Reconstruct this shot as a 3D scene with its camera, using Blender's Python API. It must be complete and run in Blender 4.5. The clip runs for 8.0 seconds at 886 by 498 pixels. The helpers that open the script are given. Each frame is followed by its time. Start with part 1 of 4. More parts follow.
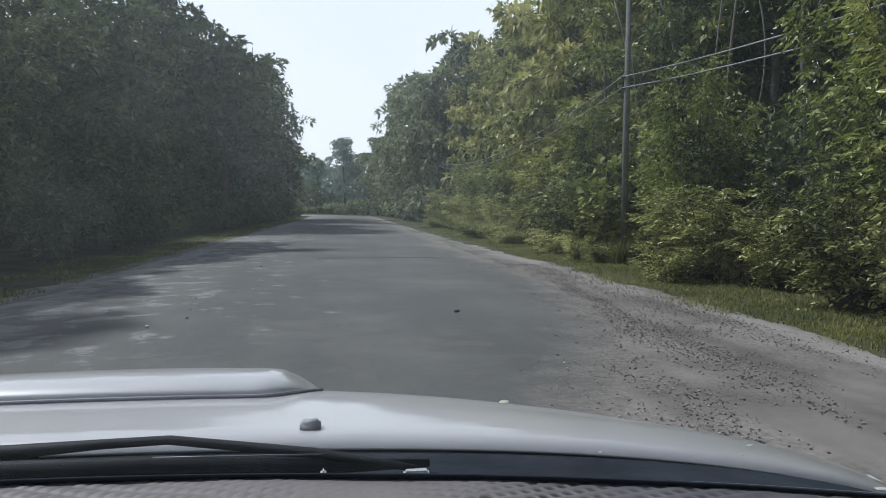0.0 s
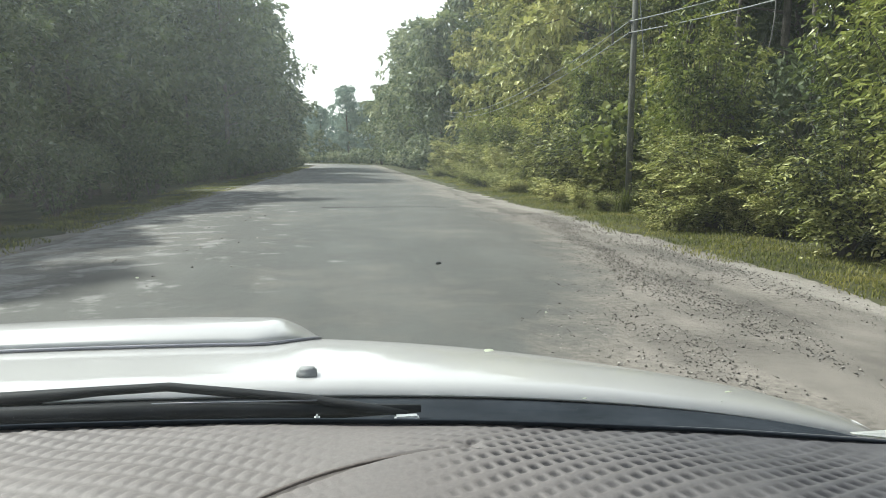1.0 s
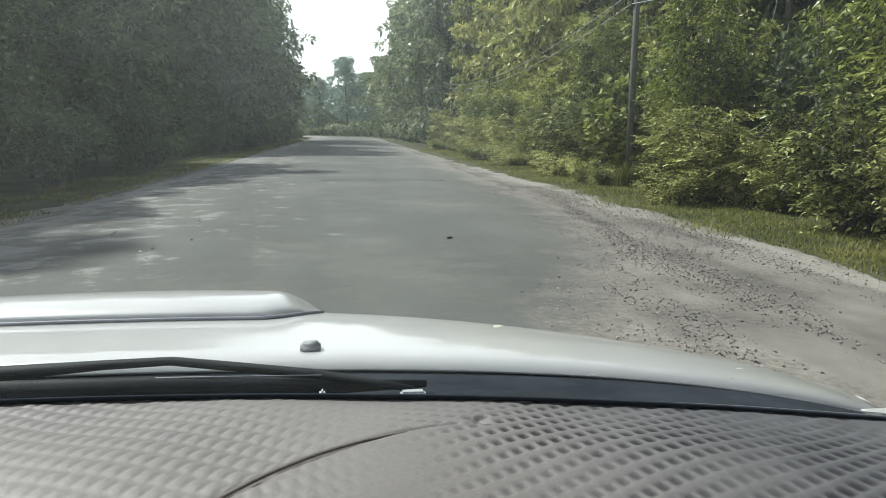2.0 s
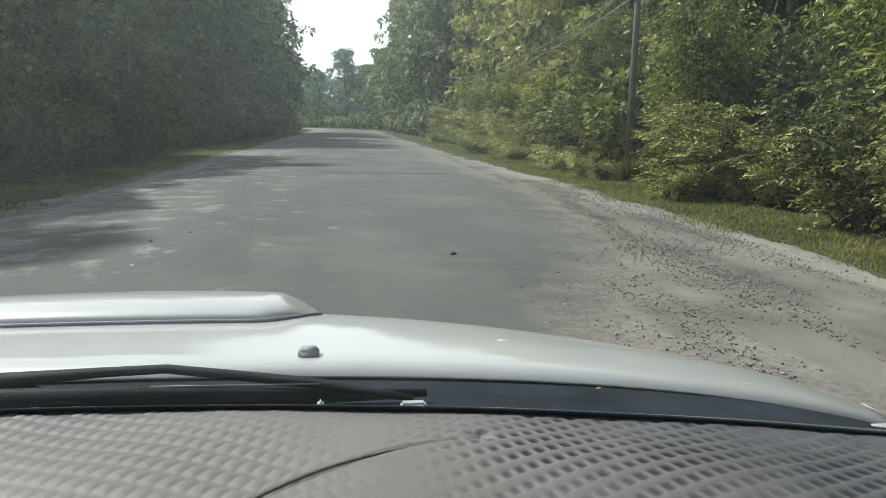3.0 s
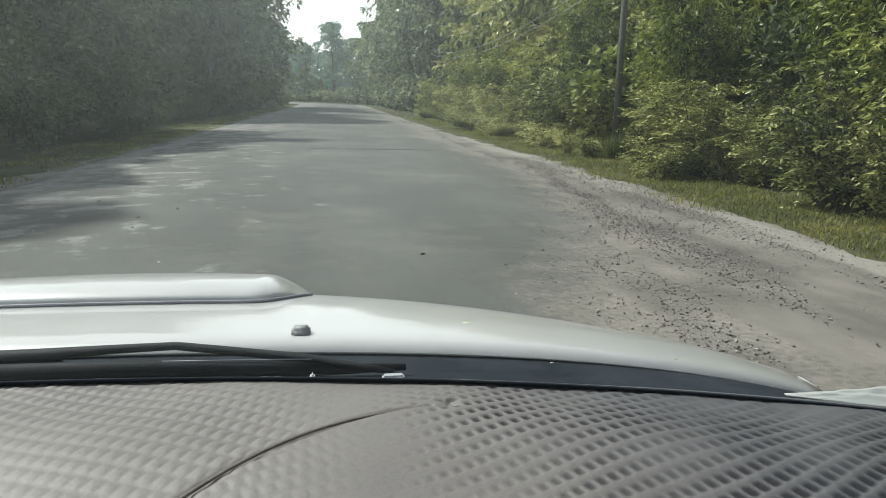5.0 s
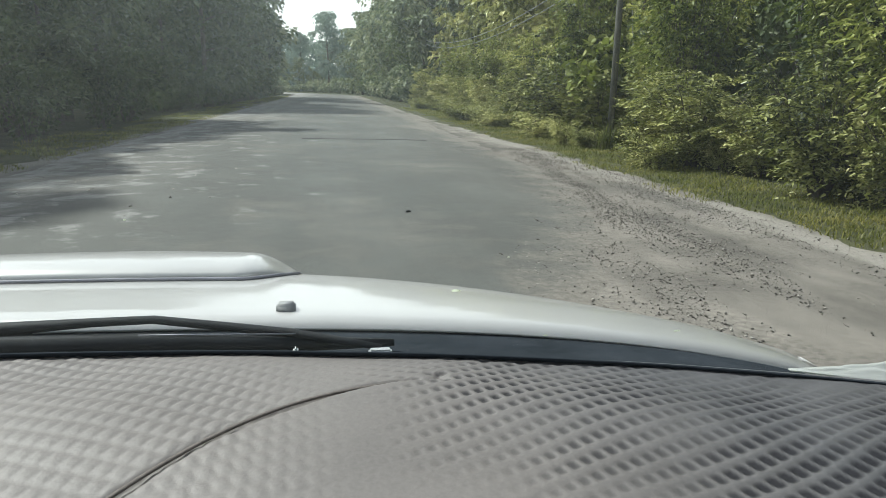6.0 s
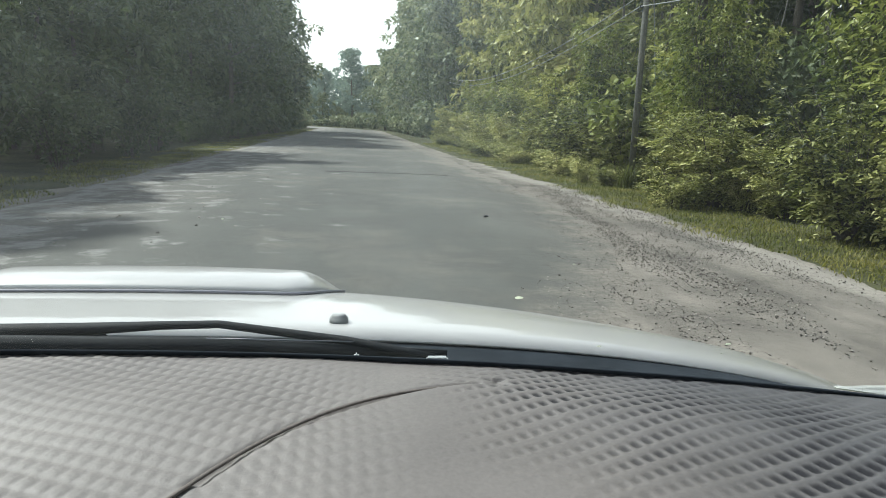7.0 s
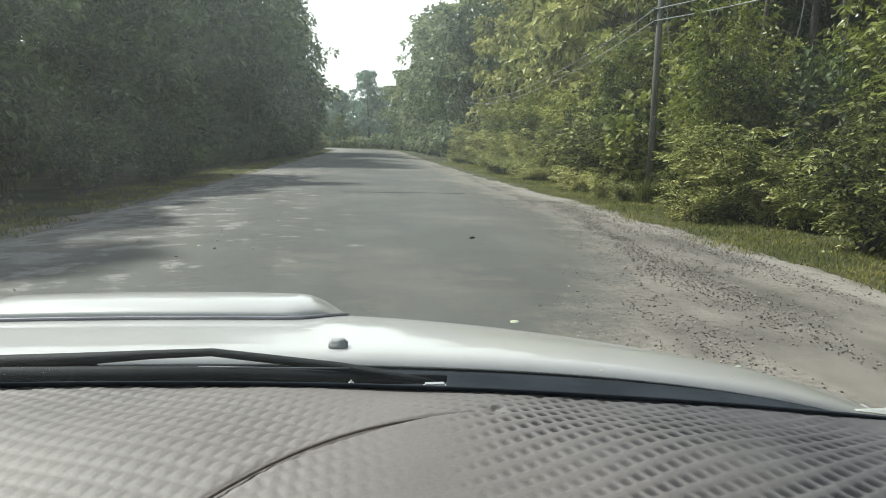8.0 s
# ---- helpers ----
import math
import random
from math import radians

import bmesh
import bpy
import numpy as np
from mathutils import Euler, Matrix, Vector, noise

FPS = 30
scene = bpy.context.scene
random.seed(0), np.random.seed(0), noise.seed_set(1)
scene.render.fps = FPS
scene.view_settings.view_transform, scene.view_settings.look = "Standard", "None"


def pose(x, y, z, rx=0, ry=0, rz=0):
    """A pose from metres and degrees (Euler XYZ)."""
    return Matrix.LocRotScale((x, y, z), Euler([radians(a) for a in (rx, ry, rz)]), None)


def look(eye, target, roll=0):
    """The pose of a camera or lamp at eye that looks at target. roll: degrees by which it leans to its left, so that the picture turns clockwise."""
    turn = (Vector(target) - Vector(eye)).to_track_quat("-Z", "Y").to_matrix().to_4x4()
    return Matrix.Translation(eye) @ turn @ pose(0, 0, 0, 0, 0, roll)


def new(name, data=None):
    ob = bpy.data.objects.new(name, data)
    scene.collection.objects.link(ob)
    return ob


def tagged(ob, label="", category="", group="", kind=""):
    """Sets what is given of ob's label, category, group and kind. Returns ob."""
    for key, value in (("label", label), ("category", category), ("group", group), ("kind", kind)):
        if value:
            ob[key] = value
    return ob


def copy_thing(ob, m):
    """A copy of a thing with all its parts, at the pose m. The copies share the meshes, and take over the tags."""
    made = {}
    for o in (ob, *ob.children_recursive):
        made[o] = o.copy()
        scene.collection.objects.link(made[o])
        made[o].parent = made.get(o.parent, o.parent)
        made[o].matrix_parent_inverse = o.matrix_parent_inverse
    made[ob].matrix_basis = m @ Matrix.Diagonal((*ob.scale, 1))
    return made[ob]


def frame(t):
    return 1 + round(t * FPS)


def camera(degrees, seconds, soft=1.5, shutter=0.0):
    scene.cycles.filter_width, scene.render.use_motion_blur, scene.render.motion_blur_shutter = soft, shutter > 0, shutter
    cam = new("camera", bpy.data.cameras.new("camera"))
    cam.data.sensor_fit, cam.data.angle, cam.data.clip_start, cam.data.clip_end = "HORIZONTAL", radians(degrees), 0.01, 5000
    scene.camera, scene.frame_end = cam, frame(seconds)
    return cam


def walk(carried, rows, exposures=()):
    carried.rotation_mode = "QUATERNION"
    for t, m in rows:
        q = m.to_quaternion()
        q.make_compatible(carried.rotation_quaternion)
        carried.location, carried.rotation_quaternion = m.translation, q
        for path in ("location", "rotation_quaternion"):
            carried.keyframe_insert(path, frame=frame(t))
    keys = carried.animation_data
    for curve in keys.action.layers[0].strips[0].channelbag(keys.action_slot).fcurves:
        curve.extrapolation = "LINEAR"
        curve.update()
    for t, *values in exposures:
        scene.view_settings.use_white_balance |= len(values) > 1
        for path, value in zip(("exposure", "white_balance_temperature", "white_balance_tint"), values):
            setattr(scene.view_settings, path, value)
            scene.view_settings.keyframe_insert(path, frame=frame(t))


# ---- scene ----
# ---- camera ----
cam = camera(64.0, 8.0, soft=0.9)
ROWS = [
    (0.0, -0.004, 0.039, 1.434, -7.88, -3.32, -0.24),
    (0.5, 0.008, 0.045, 1.438, -7.64, -5.38, -0.06),
    (1.0, 0.008, 0.030, 1.437, -7.55, -7.44, -0.11),
    (1.5, 0.003, 0.032, 1.433, -7.59, -8.84, -0.24),
    (3.0, 0.002, 0.059, 1.446, -7.63, -10.15, -0.70),
    (3.5, -0.011, 0.031, 1.447, -7.77, -10.45, -0.99),
    (4.0, 0.008, 0.020, 1.481, -7.83, -11.16, 1.09),
    (5.5, -0.001, -0.040, 1.473, -8.81, -12.46, -1.86),
    (6.0, 0.011, -0.001, 1.451, -8.93, -12.77, -1.29),
    (6.5, 0.004, -0.015, 1.458, -8.34, -11.31, -0.45),
    (7.0, -0.032, -0.031, 1.435, -7.25, -9.97, -2.35),
    (7.5, 0.008, -0.024, 1.423, -6.80, -9.93, -1.82),
    (8.0, -0.007, -0.010, 1.435, -5.93, -8.53, -1.05),
]
EXPOSURES = [(0.0, -0.47, 5600, 12), (0.5, 0.24, 5850, 11), (1.0, 0.42, 6100, 4), (1.5, 0.34, 6050, 4), (3.0, 0.06, 6000, 3), (3.5, 0.09, 6050, 3), (4.0, 0.0, 6000, 3),
             (5.5, 0.12, 6100, 3), (6.0, 0.17, 6000, 3), (6.5, 0.38, 6150, 3), (7.0, 0.24, 5950, 3), (7.5, 0.18, 6000, 3), (8.0, 0.21, 6150, 3)]
walk(cam, [(t, pose(x, y, z, 90 + pitch, roll, yaw)) for t, x, y, z, yaw, pitch, roll in ROWS], EXPOSURES)

# ---- light ----
SUN_EL, SUN_AZ = 48.0, -56.0   # degrees up, degrees right of straight ahead
sun_way = Vector((math.sin(radians(SUN_AZ)) * math.cos(radians(SUN_EL)), math.cos(radians(SUN_AZ)) * math.cos(radians(SUN_EL)), math.sin(radians(SUN_EL))))
world = bpy.data.worlds.new("world")
scene.world = world
world.use_nodes = True
wn = world.node_tree.nodes
sky = wn.new("ShaderNodeTexSky")
sky.sky_type, sky.sun_disc = "NISHITA", False
sky.sun_elevation, sky.sun_rotation = radians(SUN_EL), radians(SUN_AZ)
sky.air_density, sky.dust_density, sky.altitude = 1.0, 2.5, 50
wn["Background"].inputs["Strength"].default_value = 0.125
haze = wn.new("ShaderNodeMix")        # humid haze, thick at the horizon and thin overhead
haze.data_type = "RGBA"
haze.inputs[7].default_value = (13.4, 12.9, 12.3, 1)
up = wn.new("ShaderNodeSeparateXYZ")
thin = wn.new("ShaderNodeMapRange")
thin.inputs["From Min"].default_value, thin.inputs["From Max"].default_value = 0.32, 0.9
thin.inputs["To Min"].default_value, thin.inputs["To Max"].default_value = 0.82, 0.05
wl = world.node_tree.links
wl.new(wn.new("ShaderNodeTexCoord").outputs["Generated"], up.inputs[0])
wl.new(up.outputs[2], thin.inputs["Value"])
wl.new(thin.outputs[0], haze.inputs[0])
wl.new(sky.outputs[0], haze.inputs[6])
wl.new(haze.outputs[2], wn["Background"].inputs[0])
sun = new("sun", bpy.data.lights.new("sun", "SUN"))
sun.data.energy, sun.data.angle, sun.data.color = 5.0, radians(2.4), (1.0, 0.95, 0.86)
sun.matrix_world = look(sun_way * 60, (0, 0, 0))

# ---- materials ----


def nodes_of(name):
    m = bpy.data.materials.new(name)
    m.use_nodes = True
    nt = m.node_tree
    return m, nt, nt.nodes["Principled BSDF"]


def add(nt, kind, **sets):
    n = nt.nodes.new(kind)
    for k, v in sets.items():
        n.inputs[k].default_value = v
    return n


def noise_of(nt, coord, scale, detail=4.0, rough=0.55):
    n = add(nt, "ShaderNodeTexNoise", Scale=scale, Detail=detail, Roughness=rough)
    nt.links.new(coord, n.inputs["Vector"])
    return n.outputs["Fac"]


def ramp_of(nt, fac, stops):
    r = nt.nodes.new("ShaderNodeValToRGB")
    e = r.color_ramp.elements
    while len(e) < len(stops):
        e.new(0.5)
    for k, (at, col) in enumerate(stops):
        e[k].position, e[k].color = at, (*col, 1)
    nt.links.new(fac, r.inputs[0])
    return r.outputs[0]


def blend(nt, fac, a, b):
    m = nt.nodes.new("ShaderNodeMix")
    m.data_type = "RGBA"
    nt.links.new(fac, m.inputs[0])
    for s, v in ((6, a), (7, b)):
        if isinstance(v, tuple):
            m.inputs[s].default_value = (*v, 1)
        else:
            nt.links.new(v, m.inputs[s])
    return m.outputs[2]


def maths(nt, op, a, b):
    m = nt.nodes.new("ShaderNodeMath")
    m.operation = op
    for k, v in enumerate((a, b)):
        if isinstance(v, (int, float)):
            m.inputs[k].default_value = v
        else:
            nt.links.new(v, m.inputs[k])
    return m.outputs[0]


def bump_of(nt, height, bsdf, strength, distance):
    b = add(nt, "ShaderNodeBump", Strength=strength, Distance=distance)
    nt.links.new(height, b.inputs["Height"])
    nt.links.new(b.outputs[0], bsdf.inputs["Normal"])


def surface(name, dark, light, scale, rough=0.6, metal=0.0, bump=0.2, depth=0.01, fine=8.0, spec=0.5):
    """Two-scale mottled surface."""
    m, nt, p = nodes_of(name)
    co = nt.nodes.new("ShaderNodeTexCoord").outputs["Object"]
    big, small = noise_of(nt, co, scale), noise_of(nt, co, scale * fine, 6.0)
    f = maths(nt, "ADD", maths(nt, "MULTIPLY", big, 0.6), maths(nt, "MULTIPLY", small, 0.4))
    nt.links.new(ramp_of(nt, f, [(0.32, dark), (0.68, light)]), p.inputs["Base Color"])
    p.inputs["Roughness"].default_value, p.inputs["Metallic"].default_value = rough, metal
    p.inputs["Specular IOR Level"].default_value = spec
    if bump:
        bump_of(nt, small, p, bump, depth)
    return m


def leaf_material(name, dark, mid, light, rough=0.40, through_light=0.24, spread=0.5):
    m, nt, p = nodes_of(name)
    geo, obj = nt.nodes.new("ShaderNodeNewGeometry"), nt.nodes.new("ShaderNodeObjectInfo")
    co = nt.nodes.new("ShaderNodeTexCoord").outputs["Object"]
    growth = maths(nt, "MULTIPLY", maths(nt, "SUBTRACT", noise_of(nt, co, 0.75, 3.0), 0.5), 1.6)
    f = maths(nt, "ADD", maths(nt, "MULTIPLY", geo.outputs["Random Per Island"], spread), maths(nt, "MULTIPLY", obj.outputs["Random"], 0.35))
    f = maths(nt, "ADD", maths(nt, "ADD", f, growth), 0.5 * (0.65 - spread))
    col = ramp_of(nt, f, [(0.05, dark), (0.5, mid), (0.97, light)])
    nt.links.new(col, p.inputs["Base Color"])
    young = maths(nt, "GREATER_THAN", geo.outputs["Random Per Island"], 0.72)   # a few waxy leaves among dull ones
    nt.links.new(maths(nt, "SUBTRACT", rough + 0.20, maths(nt, "MULTIPLY", young, 0.15)), p.inputs["Roughness"])
    nt.links.new(maths(nt, "ADD", 0.30, maths(nt, "MULTIPLY", young, 0.25)), p.inputs["Specular IOR Level"])
    tr = nt.nodes.new("ShaderNodeBsdfTranslucent")
    warm = blend(nt, maths(nt, "MULTIPLY", geo.outputs["Random Per Island"], 0.5), col, (0.22, 0.30, 0.03))
    nt.links.new(warm, tr.inputs["Color"])
    mix = add(nt, "ShaderNodeMixShader", Fac=through_light)
    nt.links.new(p.outputs[0], mix.inputs[1])
    nt.links.new(tr.outputs[0], mix.inputs[2])
    nt.links.new(mix.outputs[0], nt.nodes["Material Output"].inputs["Surface"])
    return m


def road_material():
    m, nt, p = nodes_of("old_asphalt")
    tc = nt.nodes.new("ShaderNodeTexCoord")
    co = tc.outputs["Object"]
    grain, mid, big = noise_of(nt, co, 60.0, 6.0, 0.7), noise_of(nt, co, 1.6, 5.0), noise_of(nt, co, 0.22, 4.0, 0.6)
    stretch = add(nt, "ShaderNodeMapping", Scale=(1.0, 0.18, 1.0))
    nt.links.new(co, stretch.inputs["Vector"])
    tracks = noise_of(nt, stretch.outputs[0], 0.9, 4.0)
    tar = ramp_of(nt, grain, [(0.3, (0.043, 0.044, 0.040)), (0.7, (0.106, 0.107, 0.098))])
    worn = blend(nt, ramp_of(nt, tracks, [(0.42, (0, 0, 0)), (0.7, (0.6, 0.6, 0.6))]), tar, (0.128, 0.127, 0.116))
    patchy = ramp_of(nt, noise_of(nt, co, 0.8, 6.0, 0.62), [(0.40, (0, 0, 0)), (0.60, (0.55, 0.55, 0.55))])
    worn = blend(nt, patchy, worn, ramp_of(nt, noise_of(nt, co, 9.0, 6.0, 0.7), [(0.35, (0.042, 0.042, 0.039)), (0.65, (0.080, 0.078, 0.071))]))
    dust = ramp_of(nt, maths(nt, "ADD", maths(nt, "MULTIPLY", big, 0.65), maths(nt, "MULTIPLY", mid, 0.35)), [(0.50, (0, 0, 0)), (0.66, (0.6, 0.6, 0.6))])
    sep = nt.nodes.new("ShaderNodeSeparateXYZ")
    nt.links.new(co, sep.inputs[0])
    side = maths(nt, "MULTIPLY", maths(nt, "POWER", maths(nt, "ABSOLUTE", maths(nt, "MULTIPLY", sep.outputs[0], 0.2), 0.0), 2.0), mid)
    s = maths(nt, "MULTIPLY", maths(nt, "SUBTRACT", sep.outputs[1], 2.5), 1 / 5.2)
    edge = maths(nt, "SUBTRACT", 4.1, maths(nt, "MULTIPLY", maths(nt, "POWER", 2.718, maths(nt, "MULTIPLY", maths(nt, "MULTIPLY", s, s), -1.0)), 2.3))
    inset = maths(nt, "SUBTRACT", sep.outputs[0], maths(nt, "SUBTRACT", edge, maths(nt, "MULTIPLY", big, 2.2)))
    spill = ramp_of(nt, maths(nt, "ADD", maths(nt, "MULTIPLY", inset, 0.72), maths(nt, "MULTIPLY", maths(nt, "SUBTRACT", mid, 0.5), 1.2)), [(0.02, (0, 0, 0)), (0.85, (1, 1, 1))])
    spots = ramp_of(nt, maths(nt, "ADD", maths(nt, "MULTIPLY", noise_of(nt, co, 1.7, 6.0, 0.62), 0.8), maths(nt, "MULTIPLY", maths(nt, "SUBTRACT", -1.0, sep.outputs[0]), 0.036)), [(0.485, (0, 0, 0)), (0.550, (0.7, 0.7, 0.7))])
    dusty = maths(nt, "MINIMUM", maths(nt, "ADD", maths(nt, "ADD", dust, side), spill), 0.95)
    sandy = blend(nt, dusty, worn, ramp_of(nt, noise_of(nt, co, 17.6, 6.0), [(0.3, (0.12, 0.106, 0.09)), (0.7, (0.235, 0.21, 0.18))]))
    nt.links.new(blend(nt, spots, sandy, ramp_of(nt, noise_of(nt, co, 14.0, 6.0), [(0.3, (0.17, 0.165, 0.155)), (0.7, (0.31, 0.30, 0.285))])), p.inputs["Base Color"])   # pale limestone showing through
    p.inputs["Roughness"].default_value = 0.85
    bump_of(nt, maths(nt, "ADD", grain, mid), p, 0.5, 0.012)
    return m


def sand_material():
    m, nt, p = nodes_of("sandy_gravel")
    co = nt.nodes.new("ShaderNodeTexCoord").outputs["Object"]
    stretch = add(nt, "ShaderNodeMapping", Scale=(1.0, 0.2, 1.0))
    nt.links.new(co, stretch.inputs["Vector"])
    small = noise_of(nt, co, 18.0, 6.0, 0.65)
    f = maths(nt, "ADD", maths(nt, "MULTIPLY", noise_of(nt, co, 1.1), 0.5), maths(nt, "MULTIPLY", small, 0.5))
    base = ramp_of(nt, f, [(0.34, (0.090, 0.080, 0.069)), (0.66, (0.30, 0.268, 0.232))])
    tracks = ramp_of(nt, maths(nt, "ADD", maths(nt, "MULTIPLY", noise_of(nt, stretch.outputs[0], 0.9, 3.0), 0.75), maths(nt, "MULTIPLY", small, 0.25)), [(0.47, (0, 0, 0)), (0.60, (0.68, 0.68, 0.68))])
    base = blend(nt, tracks, base, (0.068, 0.062, 0.054))
    sep = nt.nodes.new("ShaderNodeSeparateXYZ")
    nt.links.new(co, sep.inputs[0])
    off = maths(nt, "ABSOLUTE", maths(nt, "ADD", maths(nt, "SUBTRACT", sep.outputs[0], 5.0), maths(nt, "MULTIPLY", maths(nt, "SUBTRACT", noise_of(nt, stretch.outputs[0], 1.6, 4.0), 0.5), 1.5)), 0.0)
    blown = ramp_of(nt, maths(nt, "ADD", off, maths(nt, "MULTIPLY", maths(nt, "SUBTRACT", small, 0.5), 0.7)), [(0.10, (0.7, 0.7, 0.7)), (0.45, (0, 0, 0))])   # pale strip of blown sand
    base = blend(nt, blown, base, ramp_of(nt, small, [(0.3, (0.22, 0.20, 0.175)), (0.7, (0.37, 0.34, 0.30))]))
    nt.links.new(base, p.inputs["Base Color"])
    p.inputs["Roughness"].default_value = 0.95
    bump_of(nt, maths(nt, "ADD", small, noise_of(nt, co, 70.0, 4.0, 0.7)), p, 0.6, 0.02)
    return m


def glass_material():
    m, nt, p = nodes_of("dusty_glass")
    co = nt.nodes.new("ShaderNodeTexCoord").outputs["Object"]
    f = maths(nt, "ADD", maths(nt, "MULTIPLY", noise_of(nt, co, 4.0, 3.0), 0.9), maths(nt, "MULTIPLY", noise_of(nt, co, 40.0, 3.0), 0.1))
    sep = nt.nodes.new("ShaderNodeSeparateXYZ")
    nt.links.new(co, sep.inputs[0])
    side_veil = maths(nt, "MINIMUM", maths(nt, "MAXIMUM", maths(nt, "SUBTRACT", 3.40, maths(nt, "MULTIPLY", sep.outputs[0], 7.0)), 0.24), 1.05)   # sun glare towards the left, put into the dust film
    veil_rise = ramp_of(nt, maths(nt, "MULTIPLY", maths(nt, "SUBTRACT", sep.outputs[2], 1.2), 2.0), [(0.08, (0.14, 0.14, 0.14)), (0.46, (0.58, 0.58, 0.58)), (0.60, (1.0, 1.0, 1.0)), (0.76, (1.6, 1.6, 1.6))])   # glare and air haze growing with height, put into the film
    across = maths(nt, "MULTIPLY", maths(nt, "SUBTRACT", sep.outputs[0], 0.335), 1 / 0.075)
    upward = maths(nt, "MULTIPLY", maths(nt, "SUBTRACT", sep.outputs[2], 1.49), 1 / 0.065)
    haze_spot = maths(nt, "POWER", 2.718, maths(nt, "MULTIPLY", maths(nt, "ADD", maths(nt, "MULTIPLY", across, across), maths(nt, "MULTIPLY", upward, upward)), -1.0))
    side_veil = maths(nt, "ADD", side_veil, maths(nt, "MULTIPLY", haze_spot, 0.55))   # haze and glare about the sky gap, painted as film
    film = maths(nt, "MULTIPLY", maths(nt, "MULTIPLY", maths(nt, "MULTIPLY", maths(nt, "SUBTRACT", f, 0.25), side_veil), veil_rise), DUST)
    clear = nt.nodes.new("ShaderNodeBsdfTransparent")
    clear.inputs[0].default_value = (0.97, 0.985, 0.98, 1)
    dust, back = nt.nodes.new("ShaderNodeBsdfTranslucent"), nt.nodes.new("ShaderNodeBsdfDiffuse")
    dust.inputs[0].default_value = back.inputs[0].default_value = (0.73, 0.82, 0.81, 1)
    both = add(nt, "ShaderNodeMixShader", Fac=0.4)
    nt.links.new(dust.outputs[0], both.inputs[1])
    nt.links.new(back.outputs[0], both.inputs[2])
    mix = nt.nodes.new("ShaderNodeMixShader")
    nt.links.new(film, mix.inputs[0])
    nt.links.new(clear.outputs[0], mix.inputs[1])
    nt.links.new(both.outputs[0], mix.inputs[2])
    gloss = add(nt, "ShaderNodeBsdfGlossy", Roughness=0.04)
    gloss.inputs[0].default_value = (1, 1, 1, 1)
    top = add(nt, "ShaderNodeMixShader", Fac=0.015)
    nt.links.new(mix.outputs[0], top.inputs[1])
    nt.links.new(gloss.outputs[0], top.inputs[2])
    nt.links.new(top.outputs[0], nt.nodes["Material Output"].inputs["Surface"])
    return m


DUST = 0.142
paint = surface("white_car_paint", (0.396, 0.385, 0.372), (0.455, 0.442, 0.428), 2.0, 0.40, 0.0, 0.0, 0.01, 8.0, 0.8)
for n in paint.node_tree.nodes:
    if n.type == "BSDF_PRINCIPLED":
        n.inputs["Coat Weight"].default_value, n.inputs["Coat Roughness"].default_value = 0.8, 0.09
black_plastic = surface("black_plastic", (0.020, 0.024, 0.029), (0.040, 0.046, 0.055), 9.0, 0.9, 0.0, 0.15, 0.002, 8.0, 0.1)
black_plastic.node_tree.nodes["Principled BSDF"].inputs["IOR"].default_value = 1.12
rubber = surface("black_rubber", (0.008, 0.009, 0.011), (0.018, 0.020, 0.023), 14.0, 0.7, 0.0, 0.2, 0.002, 8.0, 0.2)
grey_seal = surface("grey_seal", (0.16, 0.16, 0.19), (0.24, 0.24, 0.27), 12.0, 0.5, 0.0, 0.0)
chrome_clip = surface("pale_clip", (0.30, 0.31, 0.32), (0.48, 0.49, 0.49), 30.0, 0.4, 0.2, 0.0)
liner = surface("grey_cabin_liner", (0.20, 0.19, 0.18), (0.28, 0.27, 0.25), 6.0, 0.9, 0.0, 0.2, 0.002)
cloth = surface("grey_mat_cloth", (0.086, 0.076, 0.070), (0.149, 0.133, 0.121), 5.0, 0.62, 0.0, 0.30, 0.001, 60.0, 0.9)


def slotted(m):
    """Dark backing in the open slots, and crease shade painted between the raised pads."""
    nt = m.node_tree
    p = nt.nodes["Principled BSDF"]
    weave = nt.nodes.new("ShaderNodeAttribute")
    weave.attribute_name = "slot_crease"
    slot_dark = ramp_of(nt, weave.outputs["Fac"], [(0.30, (0, 0, 0)), (1.0, (0.88, 0.88, 0.88))])
    panel = nt.nodes.new("ShaderNodeAttribute")
    panel.attribute_name = "panel"
    grey = ramp_of(nt, noise_of(nt, nt.nodes.new("ShaderNodeTexCoord").outputs["Object"], 40.0, 6.0), [(0.3, (0.038, 0.039, 0.043)), (0.7, (0.074, 0.075, 0.081))])
    base = blend(nt, panel.outputs["Fac"], p.inputs["Base Color"].links[0].from_socket, grey)   # dimness of the right side put into the cloth colour
    nt.links.new(blend(nt, slot_dark, base, (0.014, 0.014, 0.017)), p.inputs["Base Color"])
    nt.links.new(maths(nt, "SUBTRACT", 0.9, maths(nt, "MULTIPLY", slot_dark, 0.8)), p.inputs["Specular IOR Level"])


